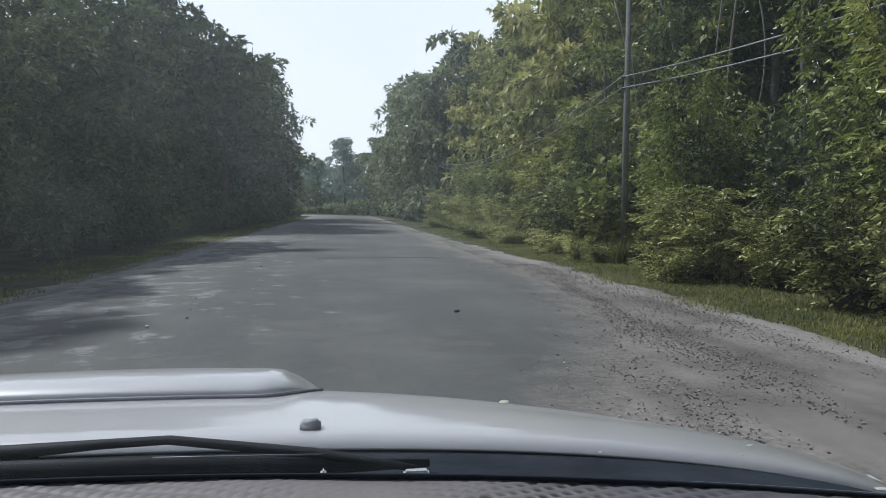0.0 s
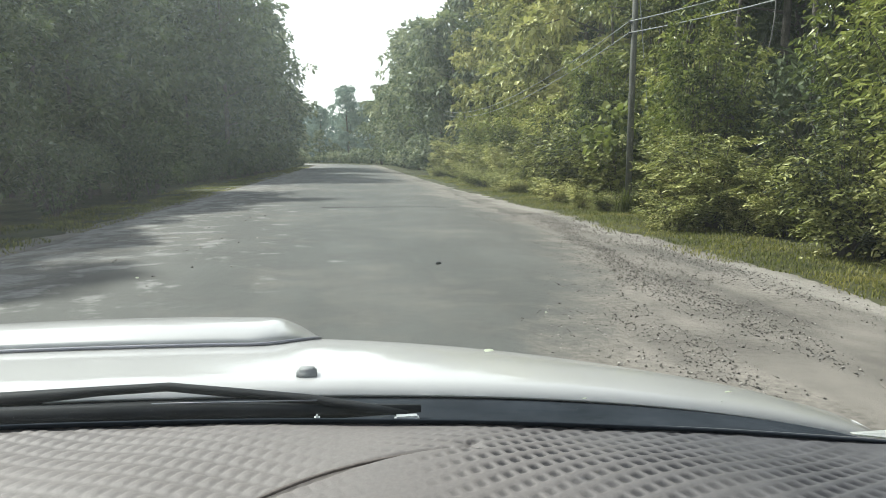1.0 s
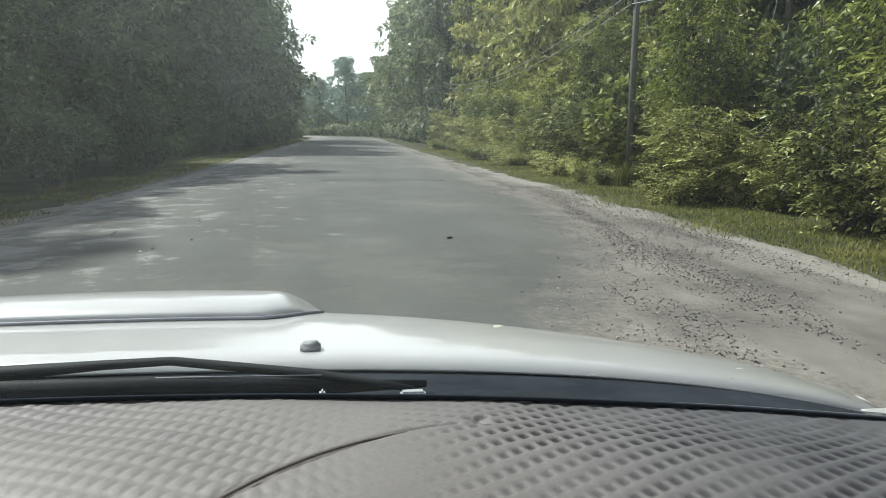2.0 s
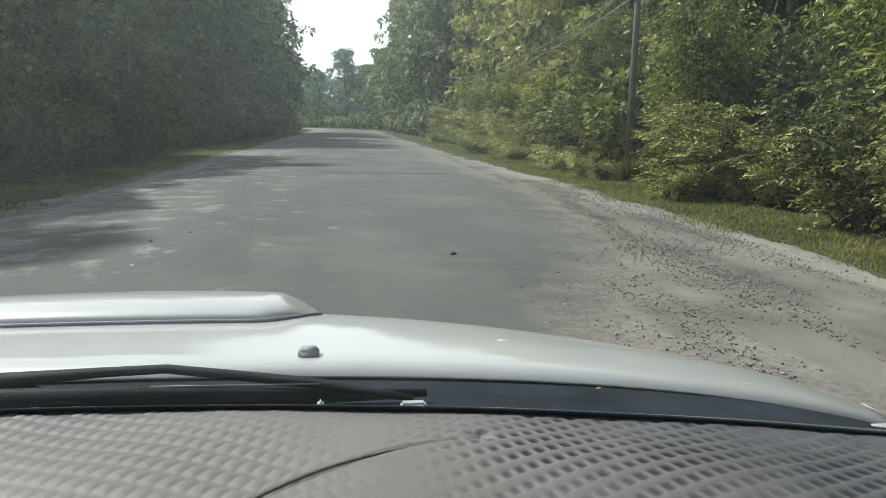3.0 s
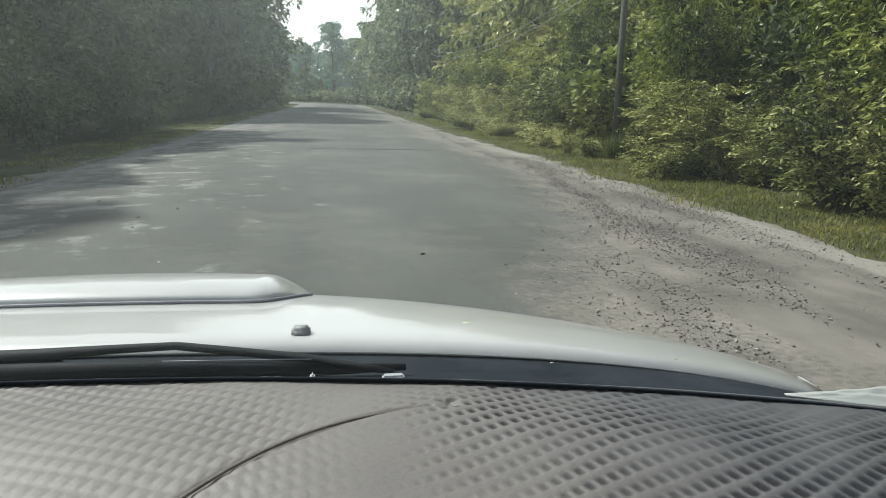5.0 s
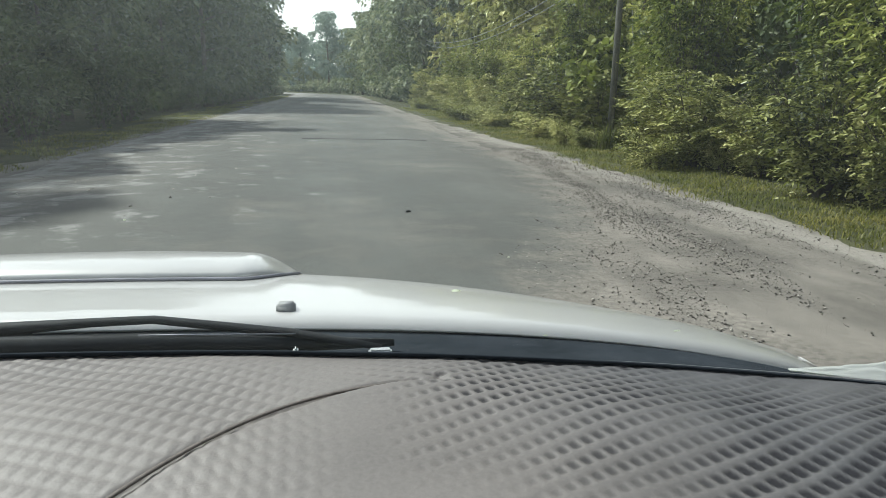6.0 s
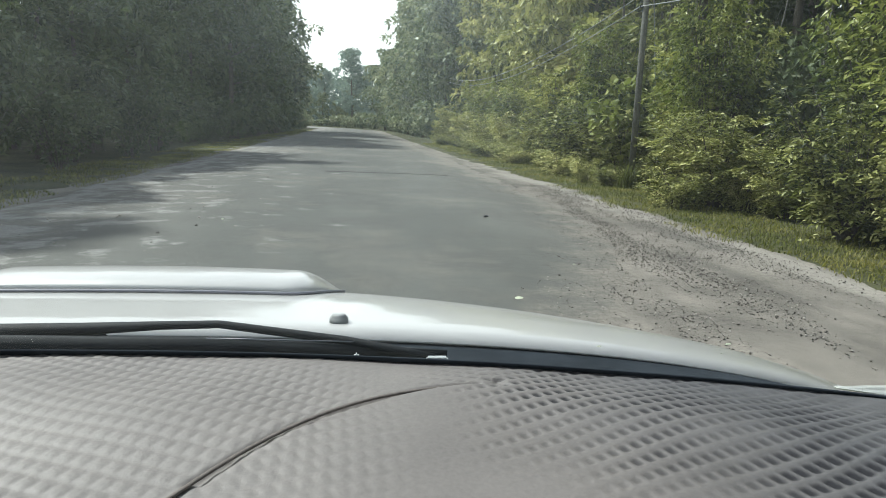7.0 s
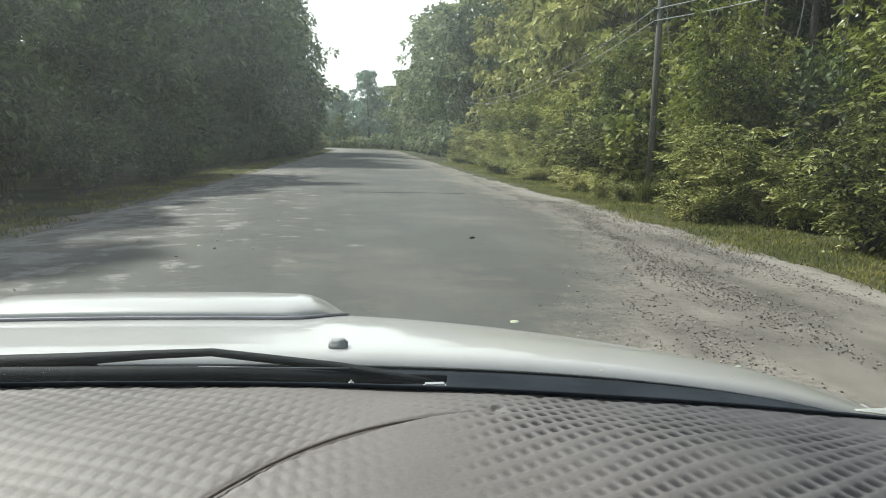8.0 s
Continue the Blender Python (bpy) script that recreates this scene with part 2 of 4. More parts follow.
slotted(cloth)
seam_thread = surface("dark_seam", (0.075, 0.065, 0.058), (0.15, 0.13, 0.115), 40.0, 0.9, 0.0, 0.3, 0.002)
glass = glass_material()
asphalt = road_material()
soil = surface("verge_soil", (0.030, 0.034, 0.015), (0.095, 0.095, 0.046), 0.9, 0.95, 0.0, 0.6, 0.03, 9.0, 0.2)
sand = sand_material()
stone = surface("mixed_stone", (0.07, 0.064, 0.057), (0.22, 0.20, 0.175), 9.0, 0.9, 0.0, 0.4, 0.01)
shade_of = ramp_of(stone.node_tree, stone.node_tree.nodes.new("ShaderNodeNewGeometry").outputs["Random Per Island"], [(0.0, (0.055, 0.048, 0.042)), (0.55, (0.15, 0.135, 0.118)), (1.0, (0.40, 0.37, 0.33))])
stone.node_tree.links.new(shade_of, stone.node_tree.nodes["Principled BSDF"].inputs["Base Color"])
tar = surface("dark_tar", (0.03, 0.03, 0.03), (0.07, 0.068, 0.065), 4.0, 0.8, 0.0, 0.4, 0.01)
bark = surface("grey_brown_bark", (0.050, 0.042, 0.034), (0.16, 0.14, 0.115), 3.0, 0.9, 0.0, 0.8, 0.03, 9.0)
pole_wood = surface("weathered_pole", (0.060, 0.062, 0.052), (0.125, 0.122, 0.105), 2.5, 0.85, 0.0, 0.4, 0.01)
vine_skin = surface("pale_vine", (0.11, 0.108, 0.098), (0.21, 0.20, 0.185), 2.5, 0.85, 0.0, 0.4, 0.01)
wire_skin = surface("pale_cable", (0.20, 0.21, 0.20), (0.32, 0.33, 0.32), 3.0, 0.5, 0.0, 0.0)
# Darker leaf copy: backlight and woodland shade are put into its colour.
leaf_shaded = leaf_material("leaf_shaded_green", (0.018, 0.030, 0.013), (0.090, 0.118, 0.052), (0.19, 0.21, 0.11), 0.52, spread=0.2)
leaf_mid = leaf_material("leaf_mid_green", (0.018, 0.030, 0.010), (0.185, 0.205, 0.060), (0.55, 0.52, 0.19), 0.36)
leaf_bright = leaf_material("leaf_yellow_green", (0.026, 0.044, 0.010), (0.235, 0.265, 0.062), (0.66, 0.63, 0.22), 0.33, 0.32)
# Distance haze is put into these two leaf colours, stronger in the second.
leaf_light_haze = leaf_material("leaf_distance_haze", (0.04, 0.060, 0.034), (0.20, 0.235, 0.14), (0.46, 0.46, 0.27))
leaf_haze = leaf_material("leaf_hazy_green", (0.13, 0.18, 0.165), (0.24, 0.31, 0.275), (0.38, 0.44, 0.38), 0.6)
# Brighter, yellower leaf copy: the sunlit look is put into its colour.
leaf_sun = leaf_material("leaf_sunlit_green", (0.020, 0.030, 0.010), (0.30, 0.31, 0.095), (0.74, 0.69, 0.29), 0.34)
leaf_grass = leaf_material("grass_blade", (0.036, 0.046, 0.014), (0.120, 0.125, 0.030), (0.30, 0.26, 0.075), 0.5, 0.4)
grit = leaf_material("pale_plastic", (0.58, 0.58, 0.57), (0.66, 0.66, 0.65), (0.74, 0.74, 0.72), 0.25, 0.45)
droplet = leaf_material("dried_droplet", (0.60, 0.60, 0.58), (0.68, 0.68, 0.66), (0.76, 0.76, 0.73), 0.4, 0.85)
grey_plastic = surface("grey_plastic", (0.20, 0.205, 0.205), (0.28, 0.285, 0.285), 20.0, 0.6, 0.0, 0.0)

# ---- building helpers ----


def mesh_of(name, verts, faces, material, smooth=False):
    me = bpy.data.meshes.new(name)
    me.from_pydata(verts, [], faces)
    me.materials.append(material)
    if smooth:
        me.shade_smooth()
    me.update()
    return me


def tri_mesh(name, co, tris, material):
    """A mesh from arrays of points and triangles."""
    me = bpy.data.meshes.new(name)
    n, k = len(co), len(tris)
    me.vertices.add(n)
    me.vertices.foreach_set("co", np.asarray(co, np.float32).ravel())
    me.loops.add(3 * k)
    me.loops.foreach_set("vertex_index", np.asarray(tris, np.int32).ravel())
    me.polygons.add(k)
    me.polygons.foreach_set("loop_start", np.arange(0, 3 * k, 3, dtype=np.int32))
    me.update(calc_edges=True)
    me.materials.append(material)
    return me


def part(name, bm, material, parent, label="", smooth=False):
    me = bpy.data.meshes.new(name)
    bm.to_mesh(me)
    bm.free()
    me.materials.append(material)
    if smooth:
        me.shade_smooth()
    ob = new(name, me)
    ob.parent = parent
    return tagged(ob, label)


def piece(name, me, parent, label=""):
    ob = new(name, me)
    ob.parent = parent
    return tagged(ob, label)


def thing(name, label, category, group="", kind="", at=(0, 0, 0)):
    ob = new(name)
    ob.location = at
    ob.empty_display_size = 0.2
    return tagged(ob, label, category, group, kind)


def sheet(rows_, bm=None, thick=0.0):
    """A quad sheet through a grid of points; with thick, a second skin lies that far under (or behind) it."""
    bm = bm or bmesh.new()
    grid = [[Vector(p) for p in r] for r in rows_]
    nr, nc = len(grid), len(grid[0])
    top = [[bm.verts.new(p) for p in r] for r in grid]
    if not thick:
        for a, b in zip(top, top[1:]):
            for i in range(nc - 1):
                bm.faces.new((a[i], a[i + 1], b[i + 1], b[i]))
        bmesh.ops.recalc_face_normals(bm, faces=bm.faces[:])
        if sum(f.normal.z for f in bm.faces) < 0:
            bmesh.ops.reverse_faces(bm, faces=bm.faces[:])
        return bm
    normals = [[(grid[min(i + 1, nr - 1)][j] - grid[max(i - 1, 0)][j]).cross(grid[i][min(j + 1, nc - 1)] - grid[i][max(j - 1, 0)]).normalized() for j in range(nc)] for i in range(nr)]
    turn = -1 if sum(v.z for r in normals for v in r) < 0 else 1
    low = [[bm.verts.new(grid[i][j] - normals[i][j] * turn * thick) for j in range(nc)] for i in range(nr)]
    for i in range(nr - 1):
        for j in range(nc - 1):
            bm.faces.new((top[i][j], top[i][j + 1], top[i + 1][j + 1], top[i + 1][j]))
            bm.faces.new((low[i][j], low[i + 1][j], low[i + 1][j + 1], low[i][j + 1]))
    rim = [(0, j) for j in range(nc)] + [(i, nc - 1) for i in range(1, nr)] + [(nr - 1, j) for j in range(nc - 2, -1, -1)] + [(i, 0) for i in range(nr - 2, 0, -1)]
    for (i, j), (k, l) in zip(rim, rim[1:] + rim[:1]):
        bm.faces.new((top[i][j], low[i][j], low[k][l], top[k][l]))
    bmesh.ops.recalc_face_normals(bm, faces=bm.faces[:])
    return bm


def tube(path, radii, sides=8, bm=None, flat=1.0):
    """A round bar along a path, with a radius at each point."""
    bm = bm or bmesh.new()
    path = [Vector(p) for p in path]
    rings = []
    for k, p in enumerate(path):
        way = (path[min(k + 1, len(path) - 1)] - path[max(k - 1, 0)]).normalized()
        a = way.cross(Vector((0, 0, 1)) if abs(way.z) < 0.9 else Vector((1, 0, 0))).normalized()
        b = a.cross(way)
        rings.append([bm.verts.new(p + radii[k] * (a * math.cos(2 * math.pi * i / sides) + b * flat * math.sin(2 * math.pi * i / sides))) for i in range(sides)])
    for r, s in zip(rings, rings[1:]):
        for i in range(sides):
            bm.faces.new((r[i], r[(i + 1) % sides], s[(i + 1) % sides], s[i]))
    bm.faces.new(rings[0])
    bm.faces.new(rings[-1])
    bmesh.ops.recalc_face_normals(bm, faces=bm.faces[:])
    return bm


def block(lo, hi, bevel=0.0, bm=None):
    bm = bm or bmesh.new()
    c, s = (Vector(lo) + Vector(hi)) / 2, Vector(hi) - Vector(lo)
    made = bmesh.ops.create_cube(bm, size=1.0, matrix=Matrix.LocRotScale(c, None, s))
    if bevel:
        bmesh.ops.bevel(bm, geom=list({e for v in made["verts"] for e in v.link_edges}), offset=bevel, segments=3, affect="EDGES")
    return bm


def span(a, b, n):
    return [a + (b - a) * k / (n - 1) for k in range(n)]


# ---- ground and road ----
def bend(y):
    """How far the road's middle has turned off to the left at y."""
    return 0.0 if y < 110 else -((y - 110) ** 2) / 62.0


def right_edge(y):
    return 4.1 - 2.3 * math.exp(-((y - 2.5) / 5.2) ** 2) + 0.30 * noise.noise((y * 0.35, 3.0, 0)) + 0.22 * noise.noise((y * 1.3, 7.0, 0)) + 0.08 * noise.noise((y * 5.0, 7.0, 0))


def left_edge(y):
    return -5.0 + 0.25 * noise.noise((y * 0.3, 13.0, 0)) + 0.12 * noise.noise((y * 1.5, 17.0, 0))


def road_top(x, y):
    """Height of the asphalt: crowned, thinning out to both edges."""
    w = max(0.0, min(1.0, (right_edge(y) - x) / 1.5, (x - left_edge(y)) / 0.8))
    return 0.022 + w * (0.012 + 0.045 * (1 - (x / 5.0) ** 2)) + 0.004 * noise.noise((x * 0.8, y * 0.8, 9))


ground = tagged(new("ground", mesh_of("ground", [(-2500, -2500, 0), (2500, -2500, 0), (2500, 2500, 0), (-2500, 2500, 0)], [(0, 1, 2, 3)], soil)), "mossy soil with short grass beside the road", "ground", kind="structure")
STEPS = span(-14, 44, 233) + span(45, 160, 116)
shoulder_rows, road_rows = [], []
for y in STEPS:
    b = bend(y)
    l, r = left_edge(y), right_edge(y)
    out = 5.65 - 0.75 / (1 + math.exp(-(y - 24) / 3)) + 0.25 * noise.noise((y * 0.4, 23.0, 0)) + 0.1 * noise.noise((y * 1.9, 29.0, 0))
    shoulder_rows.append([(b + x, y, 0.004 + 0.010 * (1 + noise.noise((x * 1.2, y * 1.2, 5))) - (0.02 if k in (0, 13) else 0)) for k, x in enumerate(span(-5.6, out, 14))])
    road_rows.append([(b + x, y, road_top(x, y) - (0.03 if k in (0, 29) else 0)) for k, x in enumerate(span(l, r, 30))])
part("shoulder", sheet(shoulder_rows), sand, None, "sandy gravel shoulder along the worn road", True)
tagged(bpy.data.objects["shoulder"], category="shoulder", kind="structure")
part("road", sheet(road_rows), asphalt, None, "worn grey asphalt road dusted with sand", True)
tagged(bpy.data.objects["road"], category="road", kind="structure")


seam_rows = [[(x, 19.2 + dy + 0.10 * noise.noise((x * 1.3, 1, 2)), road_top(x, 19.2) + (0.010 if 0 < k < 3 else 0.001)) for k, dy in enumerate((-0.05, -0.03, 0.03, 0.06))] for x in span(-0.7, 2.6, 34)]
tagged(part("road_seam", sheet(seam_rows, thick=0.004), tar, None, "dark raised tar seam across the asphalt", True), category="road seam", kind="structure")


# ---- loose stones ----
def stones(name, count, where, low, high, material, label):
    rng = np.random.default_rng(11 + count)
    base = np.array([(1, 0, 0), (-1, 0, 0), (0, 1, 0), (0, -1, 0), (0, 0, 1), (0, 0, -1)], float)
    tri = np.array([(0, 2, 4), (2, 1, 4), (1, 3, 4), (3, 0, 4), (2, 0, 5), (1, 2, 5), (3, 1, 5), (0, 3, 5)])
    co, tris = [], []
    while len(co) < count:
        x, y, z = where(rng)
        s = low + (high - low) * rng.random() ** 3
        sh = base * (s * rng.uniform(0.6, 1.1, 3) * (1, 1, 0.7)) * rng.uniform(0.7, 1.2, (6, 1)) + rng.normal(0, s * 0.15, (6, 3))
        a = rng.uniform(0, 6.28)
        rot = np.array([(math.cos(a), -math.sin(a), 0), (math.sin(a), math.cos(a), 0), (0, 0, 1)])
        tris.append(tri + 6 * len(co))
        co.append(sh @ rot.T + (x, y, z + s * 0.25))
    return tagged(new(name, tri_mesh(name, np.vstack(co), np.vstack(tris), material)), label, "gravel", kind="stuff")


def on_shoulder(rng):
    """Gravel thrown into long drifts by the wheels, thin between them."""
    while True:
        y = 2.6 + 15 * rng.random() ** 1.4
        e = right_edge(y)
        x = e - 1.1 + (6.5 - e) * rng.beta(1.5, 1.7)
        drift = noise.noise((x * 1.5 - 0.12 * y, y * 0.16, 40)) + 0.5 * noise.noise((x * 4.0, y * 1.1, 41))
        if x < 5.5 and drift + 0.32 > rng.uniform(0.0, 1.0):
            return (x, y, road_top(x, y) - 0.003 if x < e else 0.018)


def on_left(rng):
    x, y = rng.uniform(-4.9, -1.4), 4 + 18 * rng.random()
    return (x, y, road_top(x, y) - 0.003)


stones("gravel", 26000, on_shoulder, 0.004, 0.0165, stone, "loose mixed grey and pale gravel scattered over the sandy shoulder")
stones("pebbles", 260, on_left, 0.008, 0.03, stone, "a few loose pebbles on the asphalt")

# ---- foliage ----


def leaf_arrays(pos, way, rng, length, ratio=0.5, fold=0.12, droop=0.15, tilt=0.34):
    """Folded leaves of four points and two triangles each."""
    n = len(pos)
    way = way / np.linalg.norm(way, axis=1, keepdims=True)
    up = rng.normal(0, tilt, (n, 3)) + (0, 0, 1)
    side = np.cross(way, up)
    side /= np.linalg.norm(side, axis=1, keepdims=True) + 1e-6
    nrm = np.cross(side, way)
    L = np.asarray(length).reshape(-1, 1) * np.ones((n, 1))
    midp = pos + way * L * 0.45
    tip = pos + way * L
    tip[:, 2] -= droop * L[:, 0]
    co = np.stack([pos, midp + side * L * ratio / 2 + nrm * fold * L, tip, midp - side * L * ratio / 2 + nrm * fold * L], 1).reshape(-1, 3)
    i = np.arange(n)[:, None] * 4
    tris = np.stack([i + (0, 1, 2), i + (0, 2, 3)], 1).reshape(-1, 3)
    return co, tris


def round_leaves(pos, way, rng, length, width=1.0, tilt=0.5):
    """Broad leaves of six points and four triangles each; a small width makes them pointed."""
    n = len(pos)
    way = way / np.linalg.norm(way, axis=1, keepdims=True)
    side = np.cross(way, rng.normal(0, tilt, (n, 3)) + (0, 0, 1))
    side /= np.linalg.norm(side, axis=1, keepdims=True) + 1e-6
    nrm = np.cross(side, way)
    L = np.asarray(length).reshape(-1, 1)
    ring = [(0.0, 0.0), (0.22, 0.46), (0.66, 0.36), (1.0, 0.0), (0.66, -0.36), (0.22, -0.46)]
    co = np.stack([pos + way * L * a + side * L * b * width + nrm * L * (0.16 * abs(b) - 0.18 * a * a) for a, b in ring], 1).reshape(-1, 3)
    i = np.arange(n)[:, None] * 6
    return co, np.stack([i + (0, 1, 2), i + (0, 2, 3), i + (0, 3, 4), i + (0, 4, 5)], 1).reshape(-1, 3)


def clumps(centres, radii, each, rng, low, high, ratio=0.5, tilt=0.34):
    """Leaves gathered in uneven, flattened clumps, most of them on the clump's upper skin."""
    c = np.repeat(centres, each, 0)
    r = np.repeat(radii, each)[:, None]
    d = rng.normal(0, 1, c.shape)
    d[:, 2] = np.where(rng.random(len(c)) < 0.72, np.abs(d[:, 2]), d[:, 2])
    d /= np.linalg.norm(d, axis=1, keepdims=True)
    lump = 1 + 0.35 * np.sin(5 * d[:, :1] + 9 * c[:, :1]) * np.sin(6 * d[:, 1:2] + 7 * c[:, 2:3])
    pos = c + d * r * lump * (0.62 + 0.42 * rng.random((len(c), 1))) * (1, 1, 0.62)
    way = d + rng.normal(0, 0.55, c.shape) + (0, 0, -0.35)
    return leaf_arrays(pos, way, rng, low + (high - low) * rng.random(len(c)), ratio, tilt=tilt)


def tree_kind(seed, height, spread, first, count, each, low, high, material, lean=0.0, tuft=(0.22, 0.46), tilt=0.34):
    """A tree: tapered trunk with limbs, and a crown of leaf clumps at the limbs' ends."""
    rng = np.random.default_rng(seed)
    top = np.array([lean + rng.normal(0, 0.3), rng.normal(0, 0.3), height * 0.93])
    spine = lambda s: np.array([top[0] * s ** 1.5 + 0.12 * math.sin(5 * s + seed), top[1] * s ** 1.5 + 0.12 * math.cos(4 * s + seed), top[2] * s])
    r0 = 0.010 * height + 0.03
    bm = tube([spine(s) for s in span(0, 1, 9)], [r0 * (1.25 if s == 0 else 1 - 0.85 * s) for s in span(0, 1, 9)], 9)
    cents, rad = [], []
    for k in range(count):
        s = first + (1 - first) * (k + rng.random()) / count
        h = (s - first) / (1 - first)
        reach = spread * (0.45 + 0.75 * math.sin(math.pi * min(1, 0.18 + 0.80 * h))) * rng.uniform(0.35, 1.1)
        a = rng.uniform(0, 6.283)
        base = spine(s * 0.92)
        end = base + (math.cos(a) * reach, math.sin(a) * reach, 0.35 * reach * rng.uniform(-0.3, 1.2))
        cents.append(end)
        rad.append(spread * rng.uniform(*tuft))
        if k % 3 == 0:
            m = (base + end) / 2 + (0, 0, 0.15 * reach)
            tube([base, m, end], [r0 * 0.34 * (1 - 0.6 * h), r0 * 0.2 * (1 - 0.5 * h), 0.012], 5, bm)
            cents.append(m + rng.normal(0, 0.2, 3))
            rad.append(spread * tuft[0])
    co, tris = clumps(np.array(cents), np.array(rad), each, rng, low, high, tilt=tilt)
    trunk = bpy.data.meshes.new("trunk")
    bm.to_mesh(trunk)
    bm.free()
    trunk.materials.append(bark)
    trunk.shade_smooth()
    return trunk, tri_mesh("crown", co, tris, material)


def bush_kind(seed, height, spread, stems, each, low, high, material, ratio=0.5, arch=0.5):
    """A shrub: many thin stems from the ground with leaves along them."""
    rng = np.random.default_rng(seed)
    bm = bmesh.new()
    pos, way = [], []
    for k in range(stems):
        a, reach, h = rng.uniform(0, 6.283), spread * rng.random() ** 0.6, height * rng.uniform(0.55, 1.05)
        out = np.array([math.cos(a), math.sin(a), 0])
        p = lambda s: out * (0.12 + reach * (s ** (1 + arch))) + np.array([0, 0, h * (s - 0.28 * arch * s ** 3)])
        if k % 2 == 0:
            tube([p(s) for s in (0, 0.35, 0.7, 1)], [0.016, 0.012, 0.008, 0.004], 4, bm)
        s = np.where(rng.random(each) < 0.58, 1.0 - 0.20 * rng.random(each), 0.15 + 0.85 * rng.random(each))   # leaves gather at the tips
        for q in s:
            c = p(q)
            pos.append(c + rng.normal(0, 0.075 * spread + 0.03, 3) * (1, 1, 0.7))
            way.append(out * 0.5 + rng.normal(0, 0.8, 3) + (0, 0, 0.1))
    pos = np.array(pos)
    pos[:, 2] = np.maximum(pos[:, 2], 0.04)
    size = low + (high - low) * rng.random(len(pos))
    co, tris = round_leaves(pos, np.array(way), rng, size) if ratio > 0.8 else leaf_arrays(pos, np.array(way), rng, size, ratio)
    stem = bpy.data.meshes.new("stems")
    bm.to_mesh(stem)
    bm.free()
    stem.materials.append(bark)
    return stem, tri_mesh("leaves", co, tris, material)


def spray_kind(seed, height, spread, stems, sprays, per, low, high, material, width=0.62, tilt=0.55):
    """A shrub whose arching stems bear side sprays with leaves set alternately along them."""
    rng = np.random.default_rng(seed)
    bm = bmesh.new()
    pos, way = [], []
    for k in range(stems):
        a, reach, h = rng.uniform(0, 6.283), spread * rng.random() ** 0.5, height * rng.uniform(0.45, 1.05)
        out = np.array([math.cos(a), math.sin(a), 0])
        p = lambda s: out * (0.10 + reach * s ** 1.4) + np.array([0, 0, h * (s - 0.12 * s ** 3)])
        tube([p(s) for s in (0, 0.35, 0.7, 1)], [0.018, 0.013, 0.008, 0.004], 4, bm)
        for _ in range(sprays):
            s = 0.12 + 0.88 * rng.random() ** 0.75
            b = a + rng.normal(0, 1.0)
            go = np.array([math.cos(b), math.sin(b), rng.uniform(0.0, 0.7)])
            side = np.array([-math.sin(b), math.cos(b), 0])
            size = rng.uniform(0.28, 0.62) * (1.15 - 0.4 * s)
            for j in range(per):
                f = (j + 0.6) / per
                pos.append(p(s) + go * size * f - np.array([0, 0, 0.45 * size * f * f]) + rng.normal(0, 0.015, 3))
                way.append(go * (0.35 + 0.6 * f) + side * (0.8 if j % 2 else -0.8) + np.array([0, 0, -0.35]) + rng.normal(0, 0.25, 3))
    pos = np.array(pos)
    pos[:, 2] = np.maximum(pos[:, 2], 0.04)
    co, tris = round_leaves(pos, np.array(way), rng, low + (high - low) * rng.random(len(pos)), width, tilt)
    stem = bpy.data.meshes.new("stems")
    bm.to_mesh(stem)
    bm.free()
    stem.materials.append(bark)
    return stem, tri_mesh("leaves", co, tris, material)


def blades(pos, rng, low, high, width, lean, seg=3):
    """Arching grass blades of a few segments each."""
    n = len(pos)
    a = rng.uniform(0, 6.283, n)
    out = np.stack([np.cos(a), np.sin(a), np.zeros(n)], 1)
    side = np.stack([-np.sin(a), np.cos(a), np.zeros(n)], 1)
    h = (low + (high - low) * rng.random(n))[:, None]
    bend_ = (lean * rng.uniform(0.3, 1.2, n))[:, None]
    levels = []
    for s in span(0, 1, seg + 1):
        c = pos + out * h * bend_ * s ** 2 + np.array([0, 0, 1]) * h * (s - 0.35 * bend_ * s ** 3)
        w = width * h ** 0.5 * (1 - s) ** 0.7
        levels += [c - side * w / 2, c + side * w / 2] if s < 1 else [c]
    k = len(levels)
    co = np.stack(levels, 1).reshape(-1, 3)
    i = np.arange(n)[:, None] * k
    t = []
    for s in range(seg - 1):
        t += [i + (2 * s, 2 * s + 1, 2 * s + 3), i + (2 * s, 2 * s + 3, 2 * s + 2)]
    t.append(i + (2 * seg - 2, 2 * seg - 1, 2 * seg))
    return co, np.stack(t, 1).reshape(-1, 3)


def put(kind, name, names, label, category, group, places):
    """Stand one plant on each place: x, y, turn, size, and stretch upwards."""
    first = None
    for x, y, turn, size, tall in places:
        m = pose(x, y, -0.02, 0, 0, turn) @ Matrix.Diagonal((size, size, size * tall, 1))
        if first is None:
            first = thing(name, label, category, group)
            for n, me in zip(names, kind):
                piece(n, me, first)
            first.matrix_basis = m
        else:
            ob = copy_thing(first, Matrix.Identity(4))
            ob.matrix_basis = m
    return first


